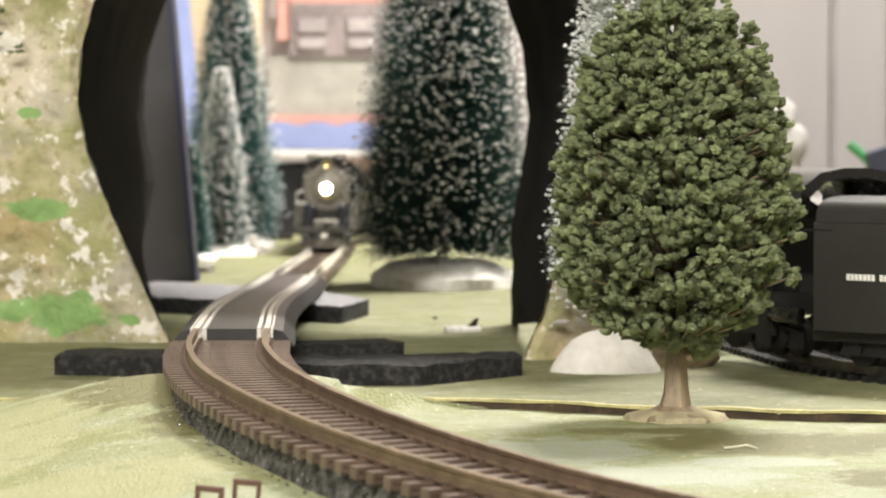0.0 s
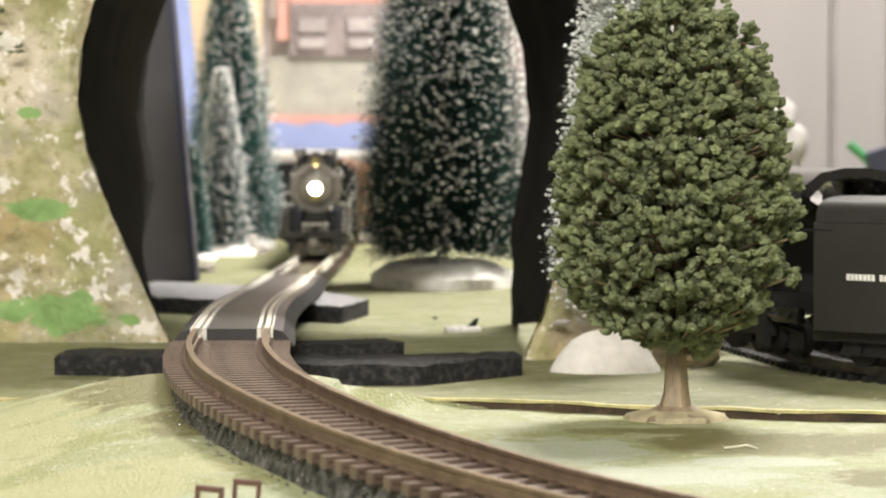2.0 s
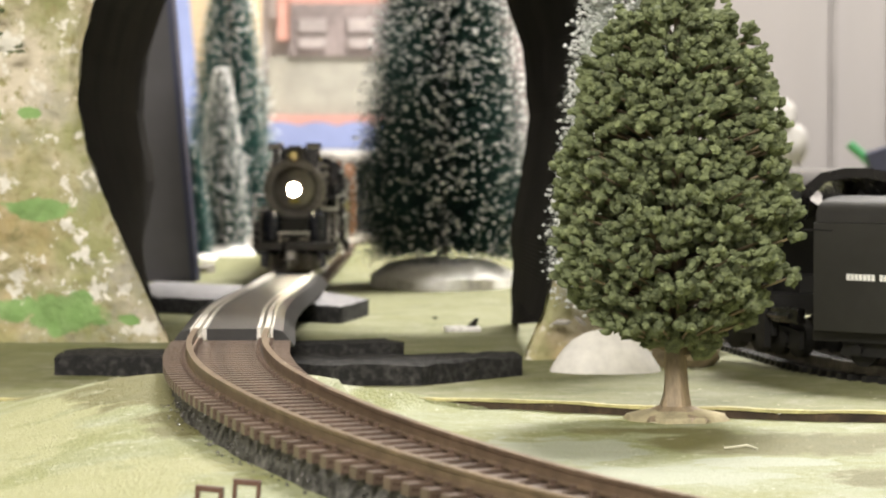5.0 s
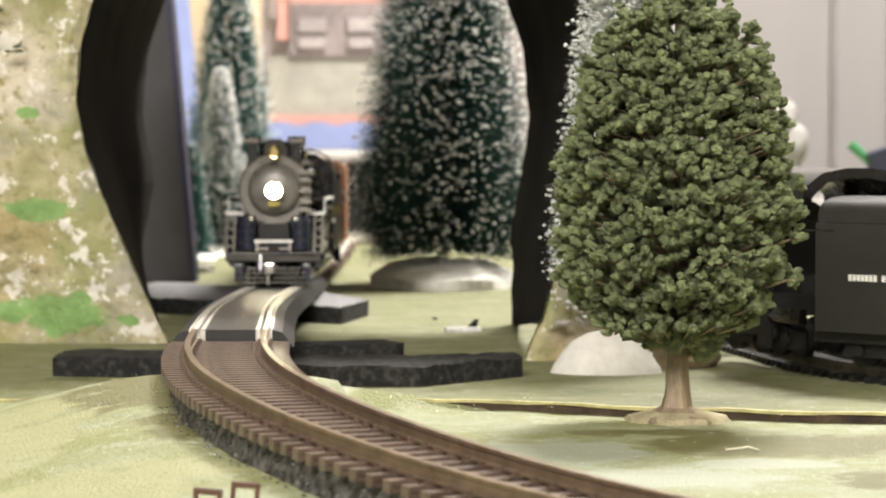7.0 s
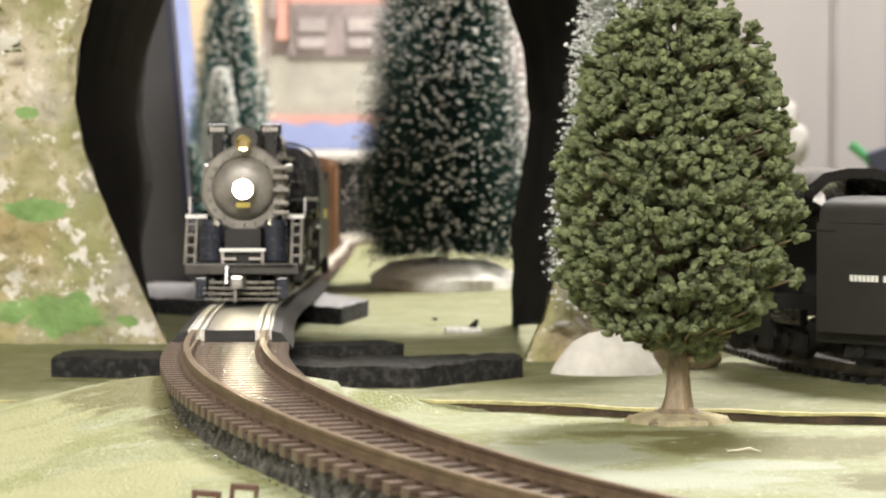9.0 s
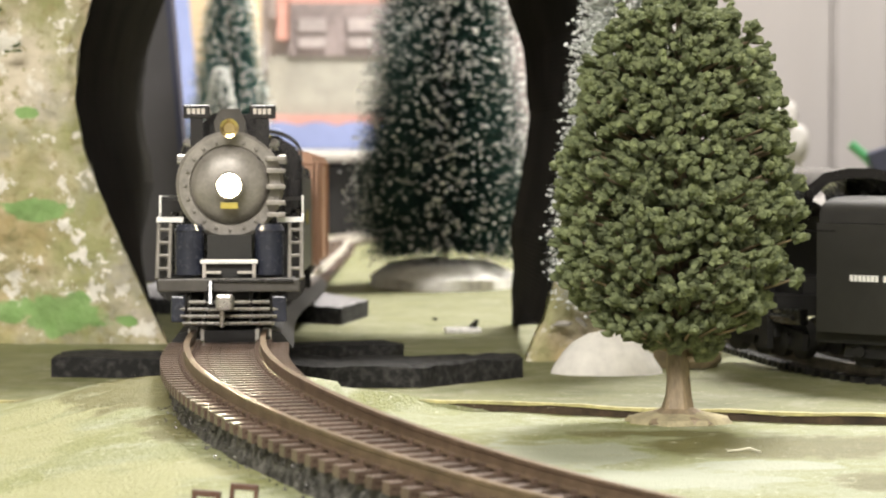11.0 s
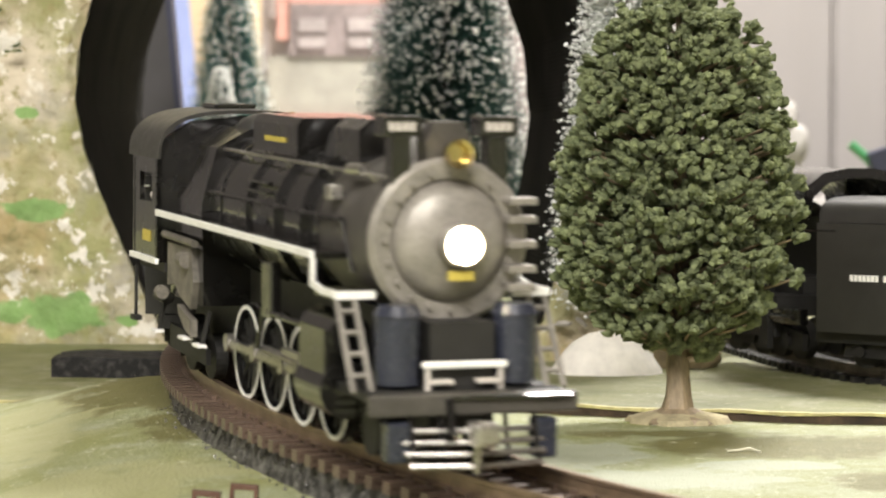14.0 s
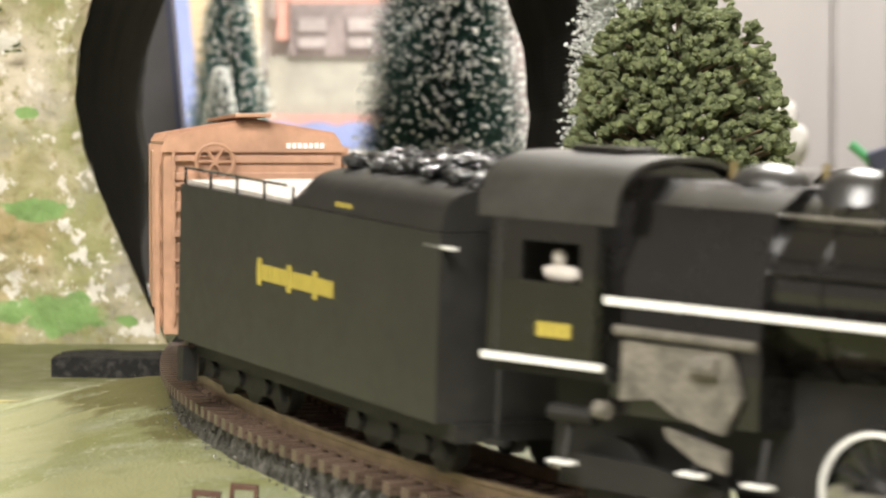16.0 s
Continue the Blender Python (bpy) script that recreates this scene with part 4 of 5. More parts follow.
def driver_mesh(r):
    bm = bmesh.new()
    lathe(bm, [(r * 1.06, -0.0012), (r * 1.06, -0.0004), (r, -0.0003), (r, 0.0011), (r * 0.91, 0.0011), (r * 0.90, 0.0002), (r * 0.88, -0.0008)], 36)
    return bm


def spokes_mesh(r):
    bm = bmesh.new()
    lathe(bm, [(r * 0.26, -0.0006), (r * 0.26, 0.0011), (r * 0.14, 0.0016)], 16)
    for i in range(12):
        a = i * math.pi / 6
        d = Vector((math.cos(a), math.sin(a), 0))
        tube(bm, d * r * 0.22, d * r * 0.84, r * 0.05, r * 0.035, 5)
    prism(bm, [(-r * 0.5, 0.0), (r * 0.5, 0.0), (r * 0.7, 0.0007), (-r * 0.7, 0.0007)], -r * 0.8, -r * 0.45, "y")
    return bm


DRV_R = 0.0089
DRV_X = (0.0509, 0.0329, 0.0149, -0.0031)
WHEELS, RODS = [], []


def locomotive():
    L = empty("steam_locomotive")
    tagged(L, "black model steam locomotive with white-lined running boards, lit headlight", "locomotive")
    X = Matrix.Rotation(radians(90), 4, "Y")

    def along(x, z=0.036):
        return Matrix.Translation((x, 0, z)) @ X
    # boiler
    bm = bmesh.new()
    lathe(bm, [(0.0138, -0.042), (0.0140, -0.02), (0.0134, 0.01), (0.0128, 0.044), (0.0128, 0.0465)], 40, along(0))
    boiler = part("boiler", bm, M_BLACK, L, "satin black boiler", smooth=True)
    for x in (-0.03, -0.012, 0.006, 0.024, 0.040):
        bm = bmesh.new()
        lathe(bm, [(0.0137 - 0.00001, -0.0004), (0.0142, -0.0004), (0.0142, 0.0004), (0.0137, 0.0004)], 36, along(x))
        part("boiler_band", bm, M_BLACK, boiler)
    bm = bmesh.new()
    lathe(bm, [(0.0127, 0.0467), (0.0129, 0.048), (0.0129, 0.0755), (0.0123, 0.0765)], 40, along(0))
    sb = part("smokebox", bm, M_BOILERGREY, L, "dark graphite smokebox", smooth=True)
    bm = bmesh.new()
    lathe(bm, [(0.0129, 0.0755), (0.0136, 0.0757), (0.0136, 0.0768), (0.0128, 0.0776), (0.0102, 0.0776), (0.0098, 0.0770)], 40, along(0))
    part("smokebox_ring", bm, M_GRAPHITE, sb, "grey smokebox front ring", smooth=True)
    bm = bmesh.new()
    lathe(bm, [(0.0098, 0.0768), (0.0096, 0.0780), (0.0080, 0.0795), (0.0050, 0.0806), (0.0010, 0.0810)], 36, along(0))
    part("smokebox_door", bm, M_GRAPHITE, sb, "domed grey smokebox door", smooth=True)
    bm = bmesh.new()
    for i in range(20):
        a = 2 * math.pi * i / 20
        p = Vector((0.0776, 0.0112 * math.cos(a), 0.036 + 0.0112 * math.sin(a)))
        tube(bm, p, p + Vector((0.0008, 0, 0)), 0.0005, 0.0004, 6)
    part("bolts", bm, M_GRAPHITE, sb)
    for z in (0.0425, 0.0395, 0.0355, 0.0315, 0.0285):
        bm = bmesh.new()
        box(bm, 0.0772, 0.0806, 0.0092, 0.0140, z - 0.0006, z + 0.0006, 0.0002)
        part("hinge_strap", bm, M_GRAPHITE, sb, "grey hinge strap")
    # headlight
    bm = bmesh.new()
    lathe(bm, [(0.0033, 0.0790), (0.0036, 0.0800), (0.0036, 0.0842), (0.0030, 0.0846), (0.0028, 0.0838)], 24, along(0, 0.0358))
    hl = part("headlight", bm, M_GRAPHITE, L, "round grey headlight casing", smooth=True)
    bm = bmesh.new()
    lathe(bm, [(0.0028, 0.0838), (0.0024, 0.0850), (0.0012, 0.0856), (0.0002, 0.0858)], 24, along(0, 0.0358))
    part("lens", bm, M_LAMP, hl, "glowing warm white lens", smooth=True)
    bm = bmesh.new()
    box(bm, 0.0825, 0.0832, -0.0022, 0.0022, 0.0300, 0.0316, 0.0002)
    part("number_plate", bm, M_YELLOW, sb, "small yellow plate with no legible number")
    # bell and bracket
    bm = bmesh.new()
    lathe(bm, [(0.0008, 0.0768), (0.0016, 0.0775), (0.0019, 0.0800), (0.0024, 0.0815), (0.0024, 0.0820), (0.0017, 0.0818), (0.0014, 0.0800)], 24, along(0, 0.0502))
    bell = part("bell", bm, M_BRASS, L, "polished brass bell", smooth=True)
    bm = bmesh.new()
    prism(bm, [(-0.0034, 0.0475), (0.0034, 0.0475), (0.0040, 0.0520), (0.0024, 0.0552), (-0.0024, 0.0552), (-0.0040, 0.0520)], 0.0715, 0.0765)
    part("bell_bracket", bm, M_BOILERGREY, bell, "grey bell bracket")
    # number boards
    for sgn in (-1, 1):
        bm = bmesh.new()
        box(bm, 0.0725, 0.0775, sgn * 0.0083 - 0.0033, sgn * 0.0083 + 0.0033, 0.0528, 0.0562, 0.0003)
        box(bm, 0.0735, 0.0770, sgn * 0.0083 - 0.0016, sgn * 0.0083 + 0.0016, 0.0440, 0.0527)
        nb = part("number_board", bm, M_BLACK, L, "black number board on a bracket")
        letters(4, 0.0009, 0.0014, 0.0003, nb, M_DECK, Matrix.Translation((0.0777, sgn * 0.0083, 0.0545)) @ Matrix.Rotation(radians(90), 4, "Z"))
        bm = bmesh.new()
        box(bm, 0.0740, 0.0772, sgn * 0.0080 - 0.0013, sgn * 0.0080 + 0.0013, 0.0420, 0.0450, 0.0004)
        part("marker_lamp", bm, M_BLACK, L, "small black marker lamp")
    # domes, stack, casing along the top
    for x, r, h, m2 in ((0.060, 0.0042, 0.0545, M_BOILERGREY), (0.0290, 0.0056, 0.0542, M_DOME), (-0.0140, 0.0066, 0.0538, M_DOME), (-0.0290, 0.0068, 0.0536, M_DOME)):
        bm = bmesh.new()
        lathe(bm, [(r * 1.15, 0.0455), (r * 1.04, 0.0480), (r * 0.98, h - 0.0048), (r * 0.88, h - 0.0027), (r * 0.70, h - 0.0013), (r * 0.40, h - 0.0004), (r * 0.05, h)], 28, Matrix.Translation((x, 0, 0)))
        part("dome", bm, m2, L, "rounded glossy boiler dome", smooth=True)
    bm = bmesh.new()
    prism(bm, [(-0.0090, 0.0440), (-0.0090, 0.0526), (-0.0080, 0.0541), (0.0080, 0.0541), (0.0090, 0.0526), (0.0090, 0.0440)], -0.0065, 0.0220)
    sbx = part("sand_box", bm, M_BLACK, L, "black sand box saddle over the boiler")
    for sgn in (-1, 1):
        letters(12, 0.0008, 0.0009, 0.0003, sbx, M_YELLOW, Matrix.Translation((0.0085, sgn * 0.0092, 0.0498)))
    bm = bmesh.new()
    prism(bm, [(-0.0072, 0.0470), (-0.0072, 0.0530), (-0.005, 0.0548), (0.005, 0.0548), (0.0072, 0.0530), (0.0072, 0.0470)], 0.038, 0.052)
    part("feedwater_heater", bm, M_BLACK, L, "black feedwater heater casing")
    for k, (x, z) in enumerate(((0.066, 0.0505), (-0.0215, 0.0535), (0.0360, 0.0532), (-0.0375, 0.0530))):
        bm = bmesh.new()
        tube(bm, (x, 0.003, z - 0.007), (x, 0.003, z + 0.0004), 0.0009, 0.0006, 8)
        part("safety_valve", bm, M_BRASS if k % 2 else M_STEEL, L, "small brass fitting")
    bm = bmesh.new()
    for sgn in (-1, 1):
        tube(bm, (-0.040, sgn * 0.0112, 0.0468), (0.074, sgn * 0.0102, 0.0462), 0.00035, seg=6)
        for x in (-0.03, -0.005, 0.02, 0.045, 0.068):
            tube(bm, (x, sgn * 0.0095, 0.0452), (x, sgn * 0.0112, 0.0468), 0.0003, seg=5)
    part("handrail", bm, M_STEEL, L, "thin steel handrail")
    bm = bmesh.new()
    for sgn in (-1, 1):
        for x in (0.012, 0.0145, 0.017):
            tube(bm, (x, sgn * 0.0085, 0.0465), (x, sgn * 0.0138, 0.0345), 0.0004, seg=5)
        box(bm, 0.006, 0.020, sgn * 0.0134 - 0.0006, sgn * 0.0134 + 0.0006, 0.0420, 0.0424)
        box(bm, 0.006, 0.020, sgn * 0.0136 - 0.0006, sgn * 0.0136 + 0.0006, 0.0402, 0.0406)
        tube(bm, (-0.036, sgn * 0.0142, 0.0385), (0.062, sgn * 0.0134, 0.0385), 0.0005, seg=6)
        tube(bm, (0.062, sgn * 0.0134, 0.0385), (0.064, sgn * 0.0120, 0.030), 0.0005, seg=6)
    part("piping", bm, M_BLACK, L)
    for sgn in (-1, 1):
        bm = bmesh.new()
        box(bm, 0.0545, 0.0580, sgn * 0.0130 - 0.0012, sgn * 0.0130 + 0.0012, 0.0415, 0.0440, 0.0004)
        tube(bm, (0.060, sgn * 0.0115, 0.0468), (0.066, sgn * 0.0110, 0.0470), 0.001, seg=8)
        part("check_valve", bm, M_STEEL, L, "dull steel check valve")
    # firebox
    bm = bmesh.new()
    prism(bm, [(-0.0150, 0.016), (-0.0155, 0.036), (-0.0125, 0.0470), (-0.006, 0.0505), (0.006, 0.0505), (0.0125, 0.0470), (0.0155, 0.036), (0.0150, 0.016)], -0.0455, -0.020)
    part("firebox", bm, M_BLACK, L, "black firebox with rounded shoulders", smooth=True)
    for sgn in (-1, 1):
        bm = bmesh.new()
        a, b = sorted((sgn * 0.0150, sgn * 0.0164))
        prism(bm, [(-0.0430, 0.0270), (-0.0245, 0.0270), (-0.0225, 0.0205), (-0.0250, 0.0150), (-0.0330, 0.0168), (-0.0370, 0.0190), (-0.0430, 0.0182)], a, b, "y")
        prism(bm, [(-0.0350, 0.0150), (-0.0245, 0.0128), (-0.0245, 0.0095), (-0.0290, 0.0105), (-0.0345, 0.0135)], a, b, "y")
        tube(bm, (-0.0440, sgn * 0.0168, 0.0285), (-0.0200, sgn * 0.0168, 0.0282), 0.0008, seg=8)
        tube(bm, (-0.030, sgn * 0.0168, 0.0245), (-0.026, sgn * 0.0168, 0.0245), 0.0016, seg=10)
        tube(bm, (-0.0465, sgn * 0.0170, 0.0165), (-0.0445, sgn * 0.0170, 0.0165), 0.0014, seg=10)
        part("ash_pan", bm, M_ASH, L, "dusty grey ash pan side")
    # frame, running boards and their white edges
    bm = bmesh.new()
    box(bm, -0.062, 0.084, -0.0055, 0.0055, 0.0055, 0.0235)
    part("frame", bm, M_BLACKMATT, L)
    for sgn in (-1, 1):
        bm = bmesh.new()
        box(bm, -0.0450, 0.0616, sgn * 0.0180 - (0.0055 if sgn > 0 else 0), sgn * 0.0180 + (0.0055 if sgn < 0 else 0), 0.0320, 0.0330)
        rb = part("running_board", bm, M_BLACK, L)
        bm = bmesh.new()
        y0, y1 = sorted((sgn * 0.0180, sgn * 0.0186))
        box(bm, -0.0450, 0.0616, y0, y1, 0.0322, 0.0334)
        box(bm, 0.0611, 0.0623, y0, y1, 0.0288, 0.0322)
        prism(bm, [(0.0611, 0.0276), (0.0670, 0.0268), (0.0740, 0.0268), (0.0740, 0.0279), (0.0670, 0.0279), (0.0611, 0.0288)], y0, y1, "y")
        part("white_edge", bm, M_WHITE, rb, "white painted running board edge")
        bm = bmesh.new()
        a, b = sorted((sgn * 0.0179, sgn * 0.0115))
        box(bm, 0.0617, 0.0745, a, b, 0.0262, 0.0275)
        rb2 = part("front_board", bm, M_BLACK, L)
        bm = bmesh.new()
        a, b = sorted((sgn * 0.0186, sgn * 0.0118))
        box(bm, 0.0746, 0.0752, a, b, 0.0266, 0.0279)
        part("white_edge", bm, M_WHITE, rb2, "white painted board edge")
        # ladder from the board to the deck
        bm = bmesh.new()
        for y in (sgn * 0.0180, sgn * 0.0150):
            tube(bm, (0.0740, y, 0.0266), (0.0835, y, 0.0125), 0.00055, seg=6)
        for k in range(4):
            f = (k + 0.6) / 4.4
            tube(bm, (0.0740 + 0.0095 * f, sgn * 0.0180, 0.0266 - 0.0141 * f), (0.0740 + 0.0095 * f, sgn * 0.0150, 0.0266 - 0.0141 * f), 0.0005, seg=6)
        part("ladder", bm, M_GRAPHITE, L, "pale grey ladder to the front deck")
        # cylinder and valve chest
        bm = bmesh.new()
        tube(bm, (0.0540, sgn * 0.0142, 0.0110), (0.0690, sgn * 0.0142, 0.0110), 0.0048, seg=24)
        tube(bm, (0.0520, sgn * 0.0142, 0.0110), (0.0540, sgn * 0.0142, 0.0110), 0.0036, seg=20)
        tube(bm, (0.0530, sgn * 0.0142, 0.0200), (0.0700, sgn * 0.0142, 0.0200), 0.0036, seg=20)
        box(bm, 0.0545, 0.0685, sgn * 0.0142 - 0.0040, sgn * 0.0142 + 0.0040, 0.0110, 0.0210)
        part("cylinder", bm, M_BLACK, L, "black steam cylinder with valve chest", smooth=True)
        bm = bmesh.new()
        tube(bm, (0.0240, sgn * 0.0155, 0.0128), (0.0540, sgn * 0.0155, 0.0128), 0.0007, seg=6)
        box(bm, 0.0380, 0.0540, sgn * 0.0158 - 0.0006, sgn * 0.0158 + 0.0006, 0.0135, 0.0145)
        part("crosshead_guide", bm, M_STEEL, L, "steel crosshead guide")
        bm = bmesh.new()
        box(bm, 0.0270, 0.0330, sgn * 0.0160 - 0.0010, sgn * 0.0160 + 0.0010, 0.0190, 0.0290, 0.0004)
        tube(bm, (0.0300, sgn * 0.0165, 0.0200), (0.0530, sgn * 0.0165, 0.0200), 0.0006, seg=6)
        tube(bm, (0.0300, sgn * 0.0165, 0.0250), (0.0235, sgn * 0.0165, 0.0130), 0.0006, seg=6)
        part("valve_gear", bm, M_BLACK, L)
        # shield-like air pump on the deck
        bm = bmesh.new()
        tube(bm, (0.0810, sgn * 0.0100, 0.0135), (0.0810, sgn * 0.0100, 0.0245), 0.0037, seg=18)
        tube(bm, (0.0810, sgn * 0.0100, 0.0245), (0.0810, sgn * 0.0100, 0.0262), 0.0040, 0.0030, seg=18)
        part("air_pump", bm, M_PUMP, L, "blue-black air pump cover", smooth=True)
    # pilot deck, beam, bar, coupler, pilot bars
    bm = bmesh.new()
    box(bm, 0.0700, 0.0885, -0.0165, 0.0165, 0.0112, 0.0128, 0.0003)
    part("pilot_deck", bm, M_BLACKMATT, L)
    bm = bmesh.new()
    box(bm, 0.0885, 0.0905, -0.0176, 0.0176, 0.0095, 0.0128, 0.0004)
    box(bm, 0.0860, 0.0884, -0.0020, 0.0020, 0.0090, 0.0125, 0.0003)
    part("pilot_beam", bm, M_BOILERGREY, L, "dark grey pilot beam")
    bm = bmesh.new()
    box(bm, 0.0848, 0.0858, -0.0072, 0.0072, 0.0163, 0.0174, 0.0003)
    part("deck_step", bm, M_WHITE, L, "white step bar above the deck")
    bm = bmesh.new()
    for y in (-0.0062, 0.0062):
        tube(bm, (0.0852, y, 0.0128), (0.0852, y, 0.0163), 0.0005, seg=6)
    box(bm, 0.0842, 0.0862, -0.0058, -0.0020, 0.0138, 0.0145, 0.0002)
    box(bm, 0.0842, 0.0862, 0.0020, 0.0058, 0.0138, 0.0145, 0.0002)
    part("step_bracket", bm, M_DECK, L)
    for k, z in enumerate((0.0018, 0.0035, 0.0052, 0.0069)):
        bm = bmesh.new()
        w = 0.0112 + 0.0006 * k
        tube(bm, (0.0885 + 0.0010 * (3 - k), -w, z), (0.0905 + 0.0012 * (3 - k), 0, z), 0.0005, seg=6)
        tube(bm, (0.0905 + 0.0012 * (3 - k), 0, z), (0.0885 + 0.0010 * (3 - k), w, z), 0.0005, seg=6)
        part("pilot_bar", bm, M_STEEL, L, "bent steel pilot bar")
    for y in (-0.0105, -0.0055, 0.0055, 0.0105):
        bm = bmesh.new()
        tube(bm, (0.0915, y * 1.0, 0.0012), (0.0890, y, 0.0095), 0.0004, seg=5)
        part("pilot_upright", bm, M_BLACK, L)
    bm = bmesh.new()
    box(bm, 0.0900, 0.0955, -0.0014, 0.0014, 0.0058, 0.0086, 0.0005)
    box(bm, 0.0950, 0.0985, -0.0030, 0.0012, 0.0052, 0.0092, 0.0008)
    tube(bm, (0.0960, -0.0015, 0.0052), (0.0955, -0.0015, 0.0010), 0.0006, seg=6)
    part("coupler", bm, M_STEEL, L, "steel knuckle coupler")
    bm = bmesh.new()
    tube(bm, (0.0907, -0.0045, 0.0120), (0.0925, -0.0045, 0.0065), 0.0007, seg=6)
    tube(bm, (0.0907, -0.0040, 0.0122), (0.0912, 0.0160, 0.0122), 0.0004, seg=5)
    part("lift_bar", bm, M_BLACK, L, "black uncoupling bar")
    for y in (-0.0125, 0.0125):
        bm = bmesh.new()
        box(bm, 0.0860, 0.0900, y - 0.0018, y + 0.0018, 0.0020, 0.0085, 0.0005)
        part("pilot_step", bm, M_PUMP, L, "blue-black corner step")
    # cab
    bm = bmesh.new()
    wall = [(-0.0180, 0.0225), (-0.0180, 0.0440), (-0.0165, 0.0477), (-0.0110, 0.0512), (0.0, 0.0524), (0.0110, 0.0512), (0.0165, 0.0477), (0.0180, 0.0440), (0.0180, 0.0225)]
    prism(bm, wall, -0.0470, -0.0455)
    part("cab_front", bm, M_BLACK, L)
    for sgn in (-1, 1):
        bm = bmesh.new()
        a, b = sorted((sgn * 0.0180, sgn * 0.0170))
        x0, x1, w0, w1, z0, z1 = -0.0665, -0.0455, -0.0605, -0.0500, 0.0345, 0.0405
        for q in ((x0, x1, 0.0225, z0), (x0, x1, z1, 0.0440), (x0, w0, z0, z1), (w1, x1, z0, z1)):
            box(bm, q[0], q[1], a, b, q[2], q[3])
        cs = part("cab_side", bm, M_BLACK, L, "black cab side with open window")
        bm = bmesh.new()
        a, b = sorted((sgn * 0.0178, sgn * 0.0186))
        box(bm, -0.0672, -0.0450, a, b, 0.0222, 0.0233)
        part("white_edge", bm, M_WHITE, cs, "white painted lower cab edge")
        letters(4, 0.0013, 0.0022, 0.0003, cs, M_YELLOW, Matrix.Translation((-0.0540, sgn * 0.01815, 0.0275)), "legend_bar")
        # Two plain blobs stand in for the small crew figure.
        bm = bmesh.new()
        blob(bm, (-0.0550, sgn * 0.0152, 0.0356), 0.0024, (1.55, 0.7, 0.62), 0.25, 2, 3)
        blob(bm, (-0.0558, sgn * 0.0150, 0.0380), 0.0012, (1, 0.8, 1.1), 0.2, 2, 5)
        part("cab_figure", bm, M_DECK, cs, "small pale plain shape for the crew figure in the window", smooth=True)
    bm = bmesh.new()
    out = arch(0.0183, 0.0436, 0.0100)
    inn = arch(0.0177, 0.0436, 0.0092)[::-1]
    prism(bm, out + inn, -0.0690, -0.0440)
    roof = part("cab_roof", bm, M_ROOF, L, "arched black cab roof, greyed for its sheen", smooth=True)
    bm = bmesh.new()
    box(bm, -0.0620, -0.0520, -0.0045, 0.0045, 0.0536, 0.0546, 0.0003)
    part("roof_hatch", bm, M_BLACK, roof)
    bm = bmesh.new()
    box(bm, -0.0665, -0.0450, -0.0165, 0.0165, 0.0205, 0.0224)
    tube(bm, (-0.056, -0.0150, 0.0150), (-0.048, -0.0150, 0.0150), 0.0014, seg=8)
    tube(bm, (-0.056, 0.0150, 0.0150), (-0.048, 0.0150, 0.0150), 0.0014, seg=8)
    for y in (-0.0178, 0.0178):
        tube(bm, (-0.0648, y, 0.0225), (-0.0648, y, 0.0430), 0.0004, seg=5)
        box(bm, -0.0660, -0.0620, y - 0.0008, y + 0.0008, 0.0090, 0.0100)
        tube(bm, (-0.0640, y, 0.0095), (-0.0640, y, 0.0205), 0.0004, seg=5)
    part("cab_floor", bm, M_BLACKMATT, L)
    for sgn in (-1, 1):
        # Steps painted white to carry the highlights low on the trailing truck.
        for x, z in ((-0.0530, 0.0078), (-0.0300, 0.0088), (-0.0190, 0.0085)):
            part("foot_step", box(bmesh.new(), x - 0.0022, x + 0.0022, sgn * 0.0160 - 0.0010, sgn * 0.0160 + 0.0010, z - 0.0003, z + 0.0003, 0.0001), M_WHITE, L, "step in white for the trailing truck highlights")
            part("step_hanger", tube(bmesh.new(), (x, sgn * 0.0155, z), (x, sgn * 0.0140, 0.0150), 0.0005, seg=5), M_BLACKMATT, L)
    # trailing and leading trucks
    for x, r in ((-0.0330, 0.0046), (-0.0480, 0.0058), (0.0680, 0.0046)):
        for sgn in (-1, 1):
            bm = bmesh.new()
            tube(bm, (x, sgn * 0.0075, r), (x, sgn * 0.0100, r), r, seg=24)
            part("small_wheel", bm, M_BLACKMATT, L, "small black wheel")
    for sgn in (-1, 1):
        bm = bmesh.new()
        prism(bm, [(-0.0560, 0.0040), (-0.0270, 0.0035), (-0.0270, 0.0065), (-0.0400, 0.0085), (-0.0560, 0.0090)], sgn * 0.0115, sgn * 0.0125, "y")
        part("truck_frame", bm, M_BLACKMATT, L)
    # drivers and rods
    tyre, spk, rim = None, None, None
    for sgn in (-1, 1):
        for x in DRV_X:
            w = empty("driving_wheel")
            w.parent = L
            if tyre is None:
                a = part("tyre", driver_mesh(DRV_R), M_BLACK, w, smooth=True)
                b = part("spokes", spokes_mesh(DRV_R), M_BLACKMATT, w)
                bm = bmesh.new()
                for i in range(40):
                    t0, t1 = 2 * math.pi * i / 40, 2 * math.pi * (i + 1) / 40
                    q = [(r * DRV_R * math.cos(t), r * DRV_R * math.sin(t), z) for z in (0.00105, 0.00122) for t in (t0, t1) for r in (0.915, 1.0)]
                    v = [bm.verts.new(p) for p in q]
                    for f in ((4, 5, 7, 6), (0, 1, 5, 4), (2, 6, 7, 3), (1, 3, 7, 5), (0, 4, 6, 2)):
                        bm.faces.new([v[k] for k in f])
                bmesh.ops.remove_doubles(bm, verts=bm.verts, dist=1e-6)
                c = part("rim", bm, M_WHITE, w, "thin white painted rim")
